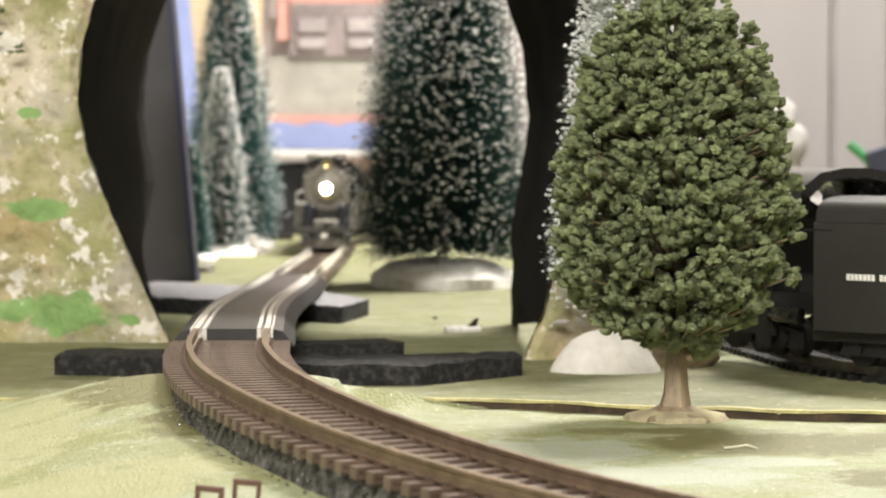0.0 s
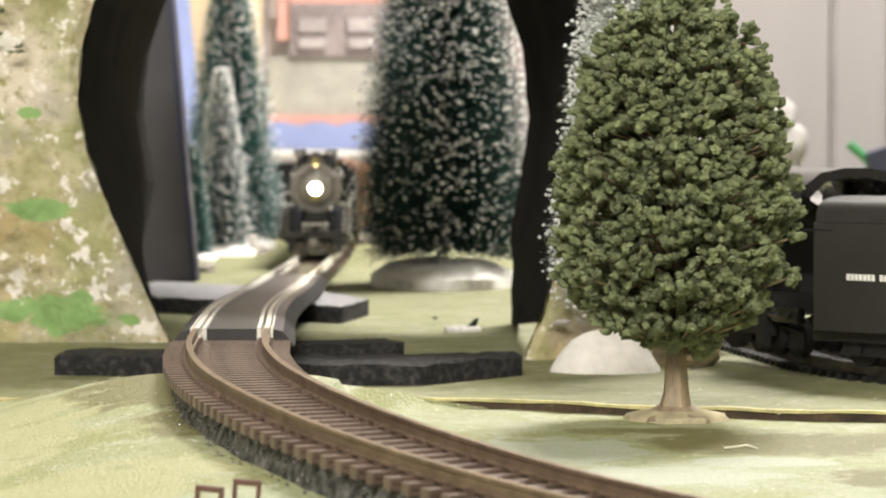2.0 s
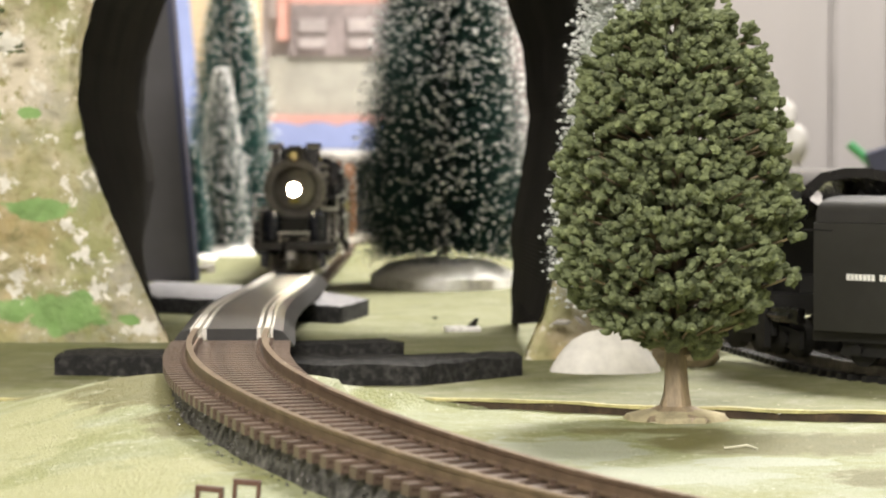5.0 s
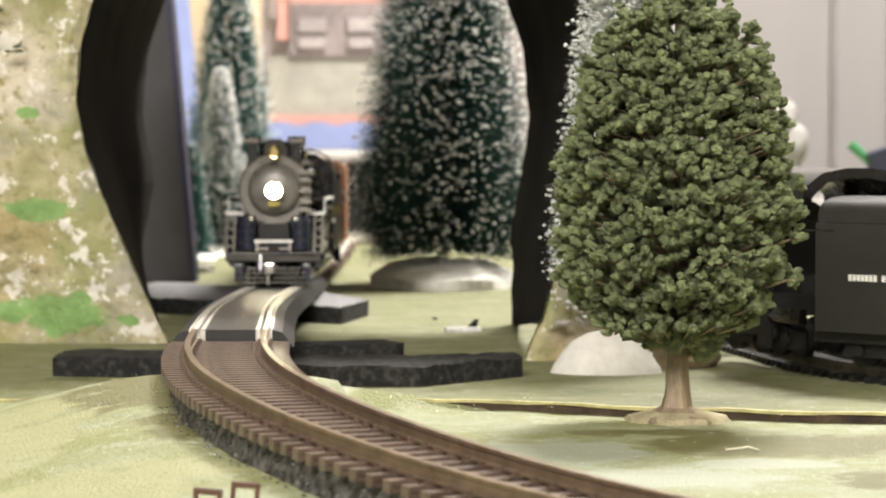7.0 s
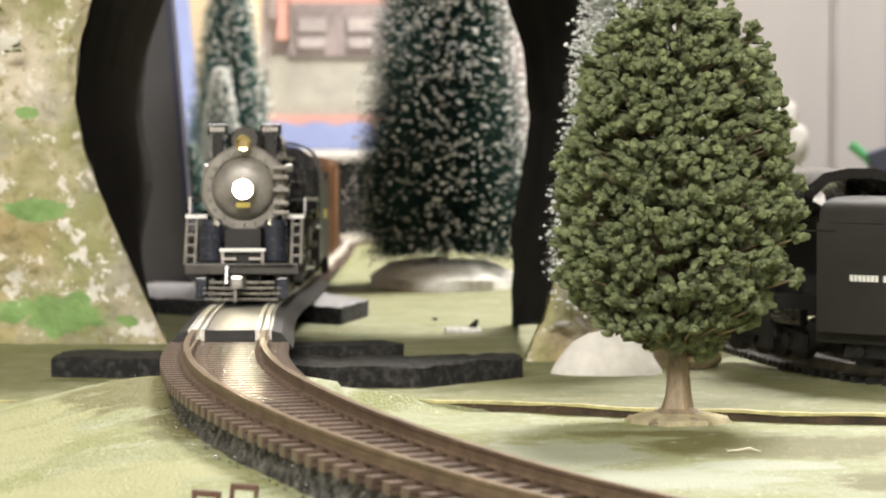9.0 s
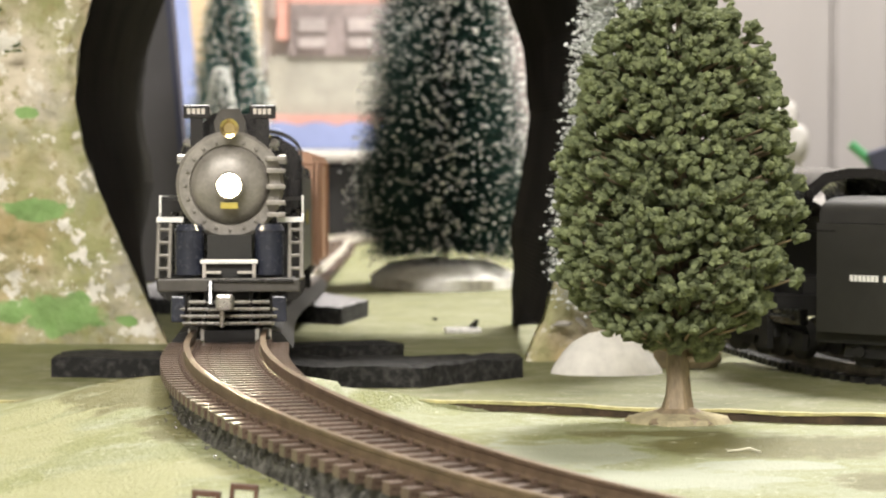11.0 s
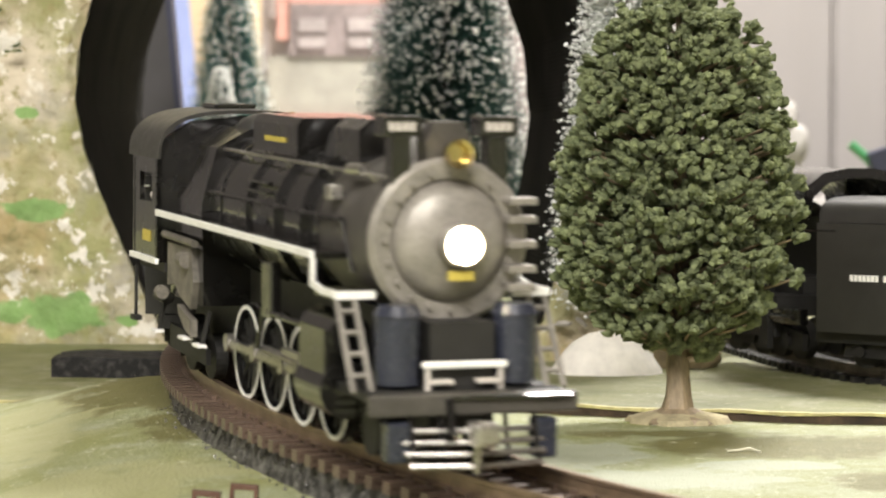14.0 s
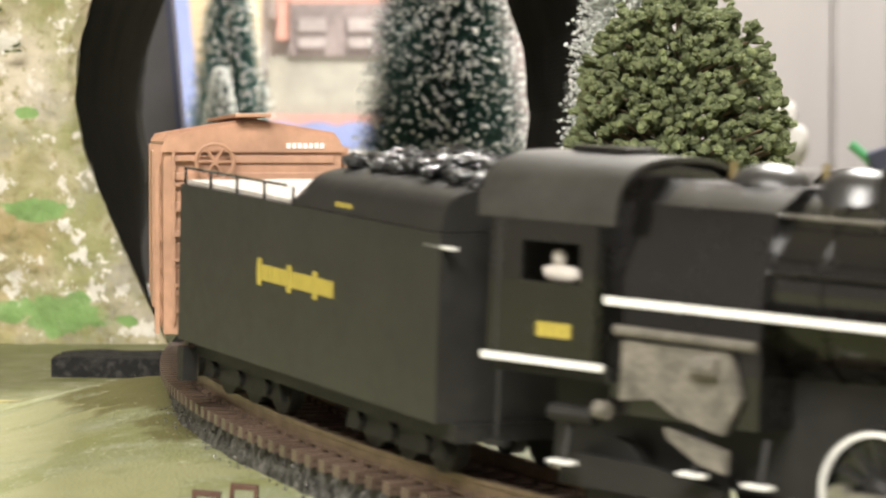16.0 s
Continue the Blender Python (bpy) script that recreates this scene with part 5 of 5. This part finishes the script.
                tyre, spk, rim = a.data, b.data, c.data
            else:
                a, b, c = new("tyre", tyre), new("spokes", spk), new("rim", rim)
                a.parent = b.parent = c.parent = w
                tagged(c, "thin white painted rim")
            WHEELS.append((w, x, sgn))
        bm = bmesh.new()
        box(bm, DRV_X[-1], DRV_X[0], -0.0005, 0.0005, -0.0008, 0.0008, 0.0002)
        for x in DRV_X:
            tube(bm, (x, -0.0008, 0), (x, 0.0008, 0), 0.0017, seg=12)
        RODS.append((part("side_rod", bm, M_STEEL, L, "steel coupling rod"), sgn))
    return L


def tender(name, label, material, legend, n, tall=(), lx=0.0, lz=0.0268, size=1.0, words=(4, 9), lumps=330):
    T = empty(name)
    tagged(T, label, "tender")
    x0, x1 = -0.054, 0.054
    bm = bmesh.new()
    prism(bm, [(-0.0178, 0.0100), (-0.0178, 0.0397), (0.0178, 0.0397), (0.0178, 0.0100)], x0, x1)
    part("tank", bm, material, T, "plain black tender tank")
    bm = bmesh.new()
    prism(bm, arch(0.0174, 0.0398, 0.0071, 20, 0.6), -0.004, x1 - 0.0005)
    for v in bm.verts:
        if v.co.x < 0 and v.co.z > 0.0415:
            v.co.x += 0.0065
    part("coal_bunker", bm, material, T, "black coal bunker with curved shoulders", smooth=True)
    bm = bmesh.new()
    rnd = random.Random(n)
    for i in range(lumps):
        x = rnd.uniform(0.0, 0.052)
        y = rnd.uniform(-0.0105, 0.0105)
        top = 0.0476 + 0.0030 * math.exp(-(y / 0.008) ** 2) * (1 - abs(x - 0.028) / 0.05)
        blob(bm, (x, y, top - rnd.uniform(0, 0.0012)), rnd.uniform(0.0008, 0.0017), (1, 1, 0.8), 0.7, 1, i * 1.3)
    if lumps:
        tagged(part("coal", bm, M_COAL, T, "heaped glossy black coal"), kind="stuff")
    bm = bmesh.new()
    box(bm, x0 + 0.001, -0.004, -0.0168, 0.0168, 0.0398, 0.0405)
    part("rear_deck", bm, M_DECK, T, "dusty pale rear deck")
    for y in (-0.0172, 0.0172):
        bm = bmesh.new()
        tube(bm, (x0 + 0.0005, y, 0.0428), (-0.006, y, 0.0428), 0.0003, seg=5)
        for k in range(5):
            x = x0 + 0.001 + k * 0.0125
            tube(bm, (x, y, 0.0397), (x, y, 0.0428), 0.0003, seg=5)
        part("deck_rail", bm, M_BLACK, T, "thin black deck rail")
    for y in (-0.0172, 0.0172):
        bm = bmesh.new()
        box(bm, x1 - 0.006, x1 + 0.004, y - 0.0006, y + 0.0006, 0.0374, 0.0378)
        part("grab_iron", bm, M_WHITE if legend is M_YELLOW else M_BLACK, T, "thin grab iron")
    for sgn in (-1, 1):
        letters(n, 0.0015 * size, 0.0026 * size, 0.0005 * size, T, legend, Matrix.Translation((lx, sgn * 0.01795, lz)), "legend_bar", tall, words)
        letters(6, 0.0008, 0.0008, 0.0003, T, legend, Matrix.Translation((0.018, sgn * 0.01725, 0.0412)), "legend_bar")
    bm = bmesh.new()
    box(bm, x0 + 0.001, x1 + 0.002, -0.0150, 0.0150, 0.0070, 0.0099)
    part("underframe", bm, M_BLACKMATT, T)
    for y in (-0.016, 0.016):
        bm = bmesh.new()
        box(bm, x0 - 0.0005, x0 + 0.002, y - 0.0015, y + 0.0015, 0.0020, 0.0085)
        part("rear_step", bm, M_BLACKMATT, T)
    for cx in (-0.034, 0.030):
        for sgn in (-1, 1):
            bm = bmesh.new()
            prism(bm, [(cx - 0.0185, 0.0030), (cx + 0.0185, 0.0030), (cx + 0.0170, 0.0068), (cx + 0.006, 0.0078), (cx - 0.006, 0.0078), (cx - 0.0170, 0.0068)], sgn * 0.0118, sgn * 0.0130, "y")
            for k in (-1, 0, 1):
                tube(bm, (cx + k * 0.0125, sgn * 0.0128, 0.0048), (cx + k * 0.0125, sgn * 0.0140, 0.0048), 0.0016, seg=10)
            tf = part("truck", bm, M_BLACKMATT, T, "black six-wheel truck side frame")
            for k in (-1, 0, 1):
                bm = bmesh.new()
                tube(bm, (cx + k * 0.0125, sgn * 0.0078, 0.0048), (cx + k * 0.0125, sgn * 0.0104, 0.0048), 0.0048, seg=20)
                part("wheel", bm, M_BLACKMATT, tf)
    return T


def boxcar():
    B = empty("boxcar")
    tagged(B, "red-brown model boxcar with roof walk and brake wheel", "boxcar")
    x0, x1 = -0.070, 0.070
    bm = bmesh.new()
    prism(bm, [(-0.0175, 0.0095), (-0.0175, 0.0490), (-0.0165, 0.0505), (0.0, 0.0535), (0.0165, 0.0505), (0.0175, 0.0490), (0.0175, 0.0095)], x0, x1)
    part("body", bm, M_BOXCAR, B)
    for x in (x0 - 0.0006, x1):
        for z in (0.0455, 0.0420, 0.0360, 0.0300, 0.0240, 0.0180):
            part("end_rib", box(bmesh.new(), x, x + 0.0006, -0.0160, 0.0160, z - 0.0008, z + 0.0008, 0.0002), M_BOXCAR, B)
        bm = bmesh.new()
        prism(bm, [(-0.0180, 0.0480), (-0.0165, 0.0500), (0.0, 0.0530), (0.0165, 0.0500), (0.0180, 0.0480), (0.0180, 0.0470), (-0.0180, 0.0470)], x - 0.0003, x + 0.0009)
        part("end_cap", bm, M_BOXCAR, B)
    bm = bmesh.new()
    box(bm, x0 - 0.004, x1 + 0.004, -0.0035, 0.0035, 0.0542, 0.0550, 0.0002)
    part("roof_walk", bm, M_BOXCAR, B, "narrow roof walk")
    bm = bmesh.new()
    for i in range(11):
        x = x0 + 0.007 + i * 0.0126
        prism(bm, [(-0.0178, 0.0492), (-0.0166, 0.0511), (0.0, 0.0541), (0.0166, 0.0511), (0.0178, 0.0492)], x - 0.0005, x + 0.0005)
        for y in (-0.0177, 0.0177):
            box(bm, x - 0.0005, x + 0.0005, y - 0.0004, y + 0.0004, 0.0105, 0.0485)
    part("roof_ribs", bm, M_BOXCAR, B, "raised seams")
    for sgn in (-1, 1):
        bm = bmesh.new()
        box(bm, -0.0105, 0.0105, sgn * 0.0182 - 0.0005, sgn * 0.0182 + 0.0005, 0.0110, 0.0470, 0.0003)
        part("door", bm, M_BOXCAR, B, "red-brown sliding door")
        bm = bmesh.new()
        for xx in (x1 - 0.0015, x1 - 0.0085):
            box(bm, xx - 0.0004, xx + 0.0004, sgn * 0.0187 - 0.0004, sgn * 0.0187 + 0.0004, 0.0095, 0.0480)
        for k in range(7):
            box(bm, x1 - 0.0085, x1 - 0.0015, sgn * 0.0187 - 0.0003, sgn * 0.0187 + 0.0003, 0.012 + k * 0.0055, 0.0127 + k * 0.0055)
        part("side_ladder", bm, M_BOXCAR, B)
    bm = bmesh.new()
    n = 24
    for i in range(n):
        a, b = 2 * math.pi * i / n, 2 * math.pi * (i + 1) / n
        tube(bm, (x1 + 0.0032, -0.0075 + 0.0037 * math.cos(a), 0.0450 + 0.0037 * math.sin(a)), (x1 + 0.0032, -0.0075 + 0.0037 * math.cos(b), 0.0450 + 0.0037 * math.sin(b)), 0.0004, seg=6)
    for i in range(6):
        a = math.pi * i / 3
        tube(bm, (x1 + 0.0032, -0.0075, 0.0450), (x1 + 0.0032, -0.0075 + 0.0037 * math.cos(a), 0.0450 + 0.0037 * math.sin(a)), 0.0003, seg=5)
    tube(bm, (x1, -0.0075, 0.0450), (x1 + 0.0034, -0.0075, 0.0450), 0.0007, seg=8)
    part("brake_wheel", bm, M_BOXCAR, B, "spoked brake wheel")
    bm = bmesh.new()
    box(bm, x1 + 0.0005, x1 + 0.0035, -0.0125, -0.0010, 0.0388, 0.0393)
    for y in (-0.0155, -0.0105):
        box(bm, x1 + 0.0007, x1 + 0.0014, y - 0.0003, y + 0.0003, 0.012, 0.048)
    for k in range(7):
        box(bm, x1 + 0.0008, x1 + 0.0014, -0.0155, -0.0105, 0.014 + k * 0.0052, 0.0146 + k * 0.0052)
    part("end_ladder", bm, M_BOXCAR, B, "end ladder and brake step")
    letters(7, 0.0008, 0.0011, 0.0003, B, M_WHITE, Matrix.Translation((x1 + 0.0011, 0.0105, 0.0465)) @ Matrix.Rotation(radians(90), 4, "Z"), "legend_bar")
    bm = bmesh.new()
    box(bm, x0 + 0.003, x1 - 0.003, -0.010, 0.010, 0.0065, 0.0094)
    part("underframe", bm, M_BLACKMATT, B)
    for cx in (-0.048, 0.048):
        for sgn in (-1, 1):
            bm = bmesh.new()
            prism(bm, [(cx - 0.0125, 0.0030), (cx + 0.0125, 0.0030), (cx + 0.0110, 0.0068), (cx - 0.0110, 0.0068)], sgn * 0.0112, sgn * 0.0124, "y")
            tf = part("truck", bm, M_BLACKMATT, B)
            for k in (-1, 1):
                bm = bmesh.new()
                tube(bm, (cx + k * 0.0098, sgn * 0.0078, 0.0048), (cx + k * 0.0098, sgn * 0.0104, 0.0048), 0.0048, seg=18)
                part("wheel", bm, M_BLACKMATT, tf)
    for o in B.children:
        for v in o.data.vertices:
            if v.co.z > 0.012:
                v.co.z = 0.012 + (v.co.z - 0.012) * 0.95
    return B


LOCO = locomotive()
TENDER = tender("coal_tender", "black model tender with yellow legend and heaped coal", M_TENDER, M_YELLOW, 15, (0, 6, 11), size=1.08, words=())
BOXCAR = boxcar()


def parked_train():
    """The tender and engine standing on the other track beside the tree."""
    t = empty("siding_track")
    tagged(t, "black-tied model track beside the tree", "track")
    # the line curves past the tree and runs on towards the front corner
    d = Vector((0.75, -0.66, 0)).normalized()
    s = Vector((-d.y, d.x, 0))
    m = Matrix((d, s, Vector((0, 0, 1)))).transposed().to_4x4()
    m.translation = Vector((0.1570, 0.6978, TABLE + 0.0045)) - d * 0.22
    bend = [Vector(p) for p in ((0.092, 0.900, 0), (0.100, 0.860, 0), (0.107, 0.815, 0), (0.1125, 0.778, 0), (0.1190, 0.748, 0), (0.1315, 0.7218, 0))]
    bend += [m @ Vector((x, 0, 0)) for x in (0.22, 0.26, 0.32, 0.42)]
    knots = [Vector((p.x, p.y, TABLE + 0.0045)) for p in bend]
    reach = np.r_[0, np.cumsum([(b - a).length for a, b in zip(knots, knots[1:])])]

    def at(u):
        p, q = [Vector([float(np.interp(v, reach, [k[j] for k in knots])) for j in range(3)]) for v in (u - 0.012, u + 0.012)]
        x = (q - p).normalized()
        y = Vector((0, 0, 1)).cross(x)
        f = Matrix((x, y, Vector((0, 0, 1)))).transposed().to_4x4()
        f.translation = (p + q) / 2
        return f
    end = reach[-1] - 0.02
    for sgn in (-1, 1):
        bm = bmesh.new()
        last = None
        for i in range(71):
            f = at(0.02 + (end - 0.02) * i / 70)
            now = [bm.verts.new(f @ Vector((0, sgn * 0.0089 + u, w))) for u, w in RAIL]
            if last:
                for k in range(len(RAIL)):
                    j = (k + 1) % len(RAIL)
                    bm.faces.new((last[k], last[j], now[j], now[k]))
            last = now
        part("rail", bm, M_ASH, t, "dull metal rail")
    tie = None
    for i in range(int((end - 0.02) / 0.0052)):
        if tie is None:
            bm = bmesh.new()
            box(bm, -0.0011, 0.0011, -0.0148, 0.0148, -0.0045, -0.0027)
            ob = part("tie", bm, M_TIEBLACK, t)
            tie = ob.data
        else:
            ob = new("tie", tie)
            ob.parent = t
        ob.matrix_basis = at(0.02 + i * 0.0052)
    T = tender("parked_tender", "black model tender with white legend parked beside the tree", M_TENDER, M_WHITE, 16, (), 0.033, 0.0250, 0.66, (3, 8), 0)
    T.matrix_basis = m @ Matrix.Translation((0.2165, 0, 0)) @ Matrix.Rotation(math.pi, 4, "Z")
    # the engine that it is coupled to
    E = empty("parked_locomotive", Matrix.Translation((0.1045, 0.773, TABLE + 0.0045)) @ Matrix.Rotation(radians(112), 4, "Z"))
    tagged(E, "black model steam locomotive parked ahead of its tender", "locomotive")
    bm = bmesh.new()
    out = [(-0.0186, 0.0400), (-0.0172, 0.0462), (-0.0115, 0.0502), (-0.004, 0.0515), (0.004, 0.0515), (0.0115, 0.0502), (0.0172, 0.0462), (0.0186, 0.0400)]
    inn = [(y * 0.86, z - 0.0028) for y, z in out[::-1]]
    prism(bm, [(y, z + 0.003) for y, z in out + inn], -0.0330, 0.012)
    part("cab_roof", bm, M_BLACK, E, "black arched cab roof", smooth=True)
    bm = bmesh.new()
    box(bm, -0.0155, 0.0085, -0.0165, 0.0165, 0.0120, 0.0180)
    prism(bm, [(-0.0168, 0.0180), (-0.0168, 0.0400), (0.0168, 0.0400), (0.0168, 0.0180)], 0.0040, 0.0084)
    part("cab_floor", bm, M_BLACKMATT, E)
    for sgn in (-1, 1):
        bm = bmesh.new()
        a, b = sorted((sgn * 0.0180, sgn * 0.0172))
        for q in ((-0.010, 0.010, 0.0180, 0.0310), (-0.010, -0.006, 0.0310, 0.0400), (0.006, 0.010, 0.0310, 0.0400)):
            box(bm, q[0], q[1], a, b, q[2], q[3])
        part("cab_side", bm, M_BLACK, E)
        bm = bmesh.new()
        tube(bm, (-0.012, sgn * 0.0178, 0.012), (-0.012, sgn * 0.0178, 0.040), 0.0004, seg=6)
        part("grab_iron", bm, M_BLACK, E)
        for x in (-0.006, 0.005):
            bm = bmesh.new()
            r = 0.0052 if x < 0.02 else 0.0088
            tube(bm, (x, sgn * 0.0078, r), (x, sgn * 0.0102, r), r, seg=24)
            part("wheel", bm, M_BLACKMATT, E)
        bm = bmesh.new()
        box(bm, -0.014, 0.010, sgn * 0.0150 - 0.0015, sgn * 0.0150 + 0.0015, 0.0060, 0.0110, 0.0004)
        box(bm, -0.013, -0.008, sgn * 0.0172 - 0.001, sgn * 0.0172 + 0.001, 0.0030, 0.0180)
        part("cab_step", bm, M_BLACKMATT, E)
    bm = bmesh.new()
    prism(bm, [(-0.0172, 0.0180), (-0.0172, 0.0400), (0.0, 0.0495), (0.0172, 0.0400), (0.0172, 0.0180)], 0.0085, 0.0100)
    part("cab_front", bm, M_ASH, E, "dusty backhead wall")
    bm = bmesh.new()
    lathe(bm, [(0.0135, 0.0), (0.0135, 0.03), (0.0125, 0.0305)], 32, Matrix.Translation((0.0101, 0, 0.034)) @ Matrix.Rotation(radians(90), 4, "Y"))
    part("boiler", bm, M_BLACK, E, smooth=True)
    bm = bmesh.new()
    box(bm, -0.012, 0.040, -0.006, 0.006, 0.0150, 0.0230)
    part("frame", bm, M_BLACKMATT, E)
    for sgn in (-1, 1):
        bm = bmesh.new()
        prism(bm, [(-0.026, 0.0030), (0.030, 0.0030), (0.030, 0.0070), (0.012, 0.0095), (-0.010, 0.0100), (-0.026, 0.0080)], sgn * 0.0125, sgn * 0.0140, "y")
        for x in (-0.018, 0.002, 0.020):
            tube(bm, (x, sgn * 0.0138, 0.0055), (x, sgn * 0.0152, 0.0055), 0.0021, seg=12)
        tr = part("trailing_truck", bm, M_BLACKMATT, E, "black trailing truck side frame")
        for x in (-0.018, 0.002, 0.020):
            part("wheel", tube(bmesh.new(), (x, sgn * 0.0076, 0.0056), (x, sgn * 0.0104, 0.0056), 0.0056, seg=20), M_BLACKMATT, tr)
        bm = bmesh.new()
        box(bm, -0.030, 0.028, sgn * 0.0158 - 0.0014, sgn * 0.0158 + 0.0014, 0.0105, 0.0150, 0.0005)
        tube(bm, (-0.026, sgn * 0.0170, 0.0125), (0.024, sgn * 0.0170, 0.0118), 0.0010, seg=8)
        tube(bm, (-0.008, sgn * 0.0172, 0.0070), (-0.002, sgn * 0.0172, 0.0150), 0.0007, seg=6)
        tube(bm, (0.010, sgn * 0.0172, 0.0065), (0.012, sgn * 0.0172, 0.0150), 0.0009, seg=6)
        part("side_piping", bm, M_BLACK, E, "black pipes and injector below the cab")
    return t


parked_train()


def ties():
    """Brown ties with moulded spike heads along the near track."""
    data = None
    s = S_JOINT + 0.003
    while s < S_JOINT + 0.50:
        if data is None:
            bm = bmesh.new()
            box(bm, -0.0012, 0.0012, -0.0150, 0.0150, -0.0052, -0.0031)
            for y in (-0.0103, -0.0075, 0.0075, 0.0103):
                box(bm, -0.0004, 0.0004, y - 0.0005, y + 0.0005, -0.0031, -0.0023)
            ob = part("tie", bm, M_TIE, TRACK)
            data = ob.data
        else:
            ob = new("tie", data)
            ob.parent = TRACK
        ob.matrix_basis = riding(s, 0.004)
        s += 0.0052
    data = None
    s = S_PLATE - 0.004
    while s > 0.35:
        if data is None:
            bm = bmesh.new()
            box(bm, -0.0013, 0.0013, -0.0150, 0.0150, -0.0048, -0.0031)
            ob = part("tie", bm, M_TIE, TRACK)
            data = ob.data
        else:
            ob = new("tie", data)
            ob.parent = TRACK
        ob.matrix_basis = riding(s, 0.004)
        s -= 0.0062


ties()

# ---------------------------------------------------------------- what moves
# seconds and the place of the locomotive's middle along the line
TRAVEL = [(0.0, 0.660), (1.0, 0.745), (2.0, 0.828), (3.0, 0.910), (4.2, 1.008), (6.3, 1.180), (7.0, 1.238), (8.0, 1.320), (9.0, 1.402), (10.0, 1.483), (11.0, 1.564),
          (12.0, 1.645), (12.5, 1.682), (13.0, 1.719), (13.5, 1.764), (14.0, 1.8093), (14.5, 1.8505), (15.0, 1.8907), (15.5, 1.9325), (16.0, 1.9733)]


def travelled(t):
    return float(np.interp(t, [r[0] for r in TRAVEL], [r[1] for r in TRAVEL]))


def motions():
    times = [i * 0.2 for i in range(81)]
    walk(LOCO, [(t, riding(travelled(t), 0.038)) for t in times])
    walk(TENDER, [(t, riding(travelled(t) - 0.1247, 0.036)) for t in times])
    walk(BOXCAR, [(t, riding(travelled(t) - 0.2560, 0.048)) for t in times])
    steps = [i / 15 for i in range(241)]
    start = travelled(0)
    for w, x, sgn in WHEELS:
        rows = []
        for t in steps:
            a = (travelled(t) - start) / DRV_R + (0 if sgn > 0 else math.pi / 2)
            m = Matrix.Translation((x, sgn * 0.0098, DRV_R)) @ Matrix.Rotation(a, 4, "Y") @ Matrix.Rotation(radians(-90 * sgn), 4, "X")
            rows.append((t, m))
        walk(w, rows)
    for rod, sgn in RODS:
        rows = []
        for t in steps:
            a = (travelled(t) - start) / DRV_R + (0 if sgn > 0 else math.pi / 2)
            rows.append((t, Matrix.Translation((0.0045 * math.sin(a), sgn * 0.0132, DRV_R + 0.0045 * math.cos(a)))))
        walk(rod, rows)


motions()
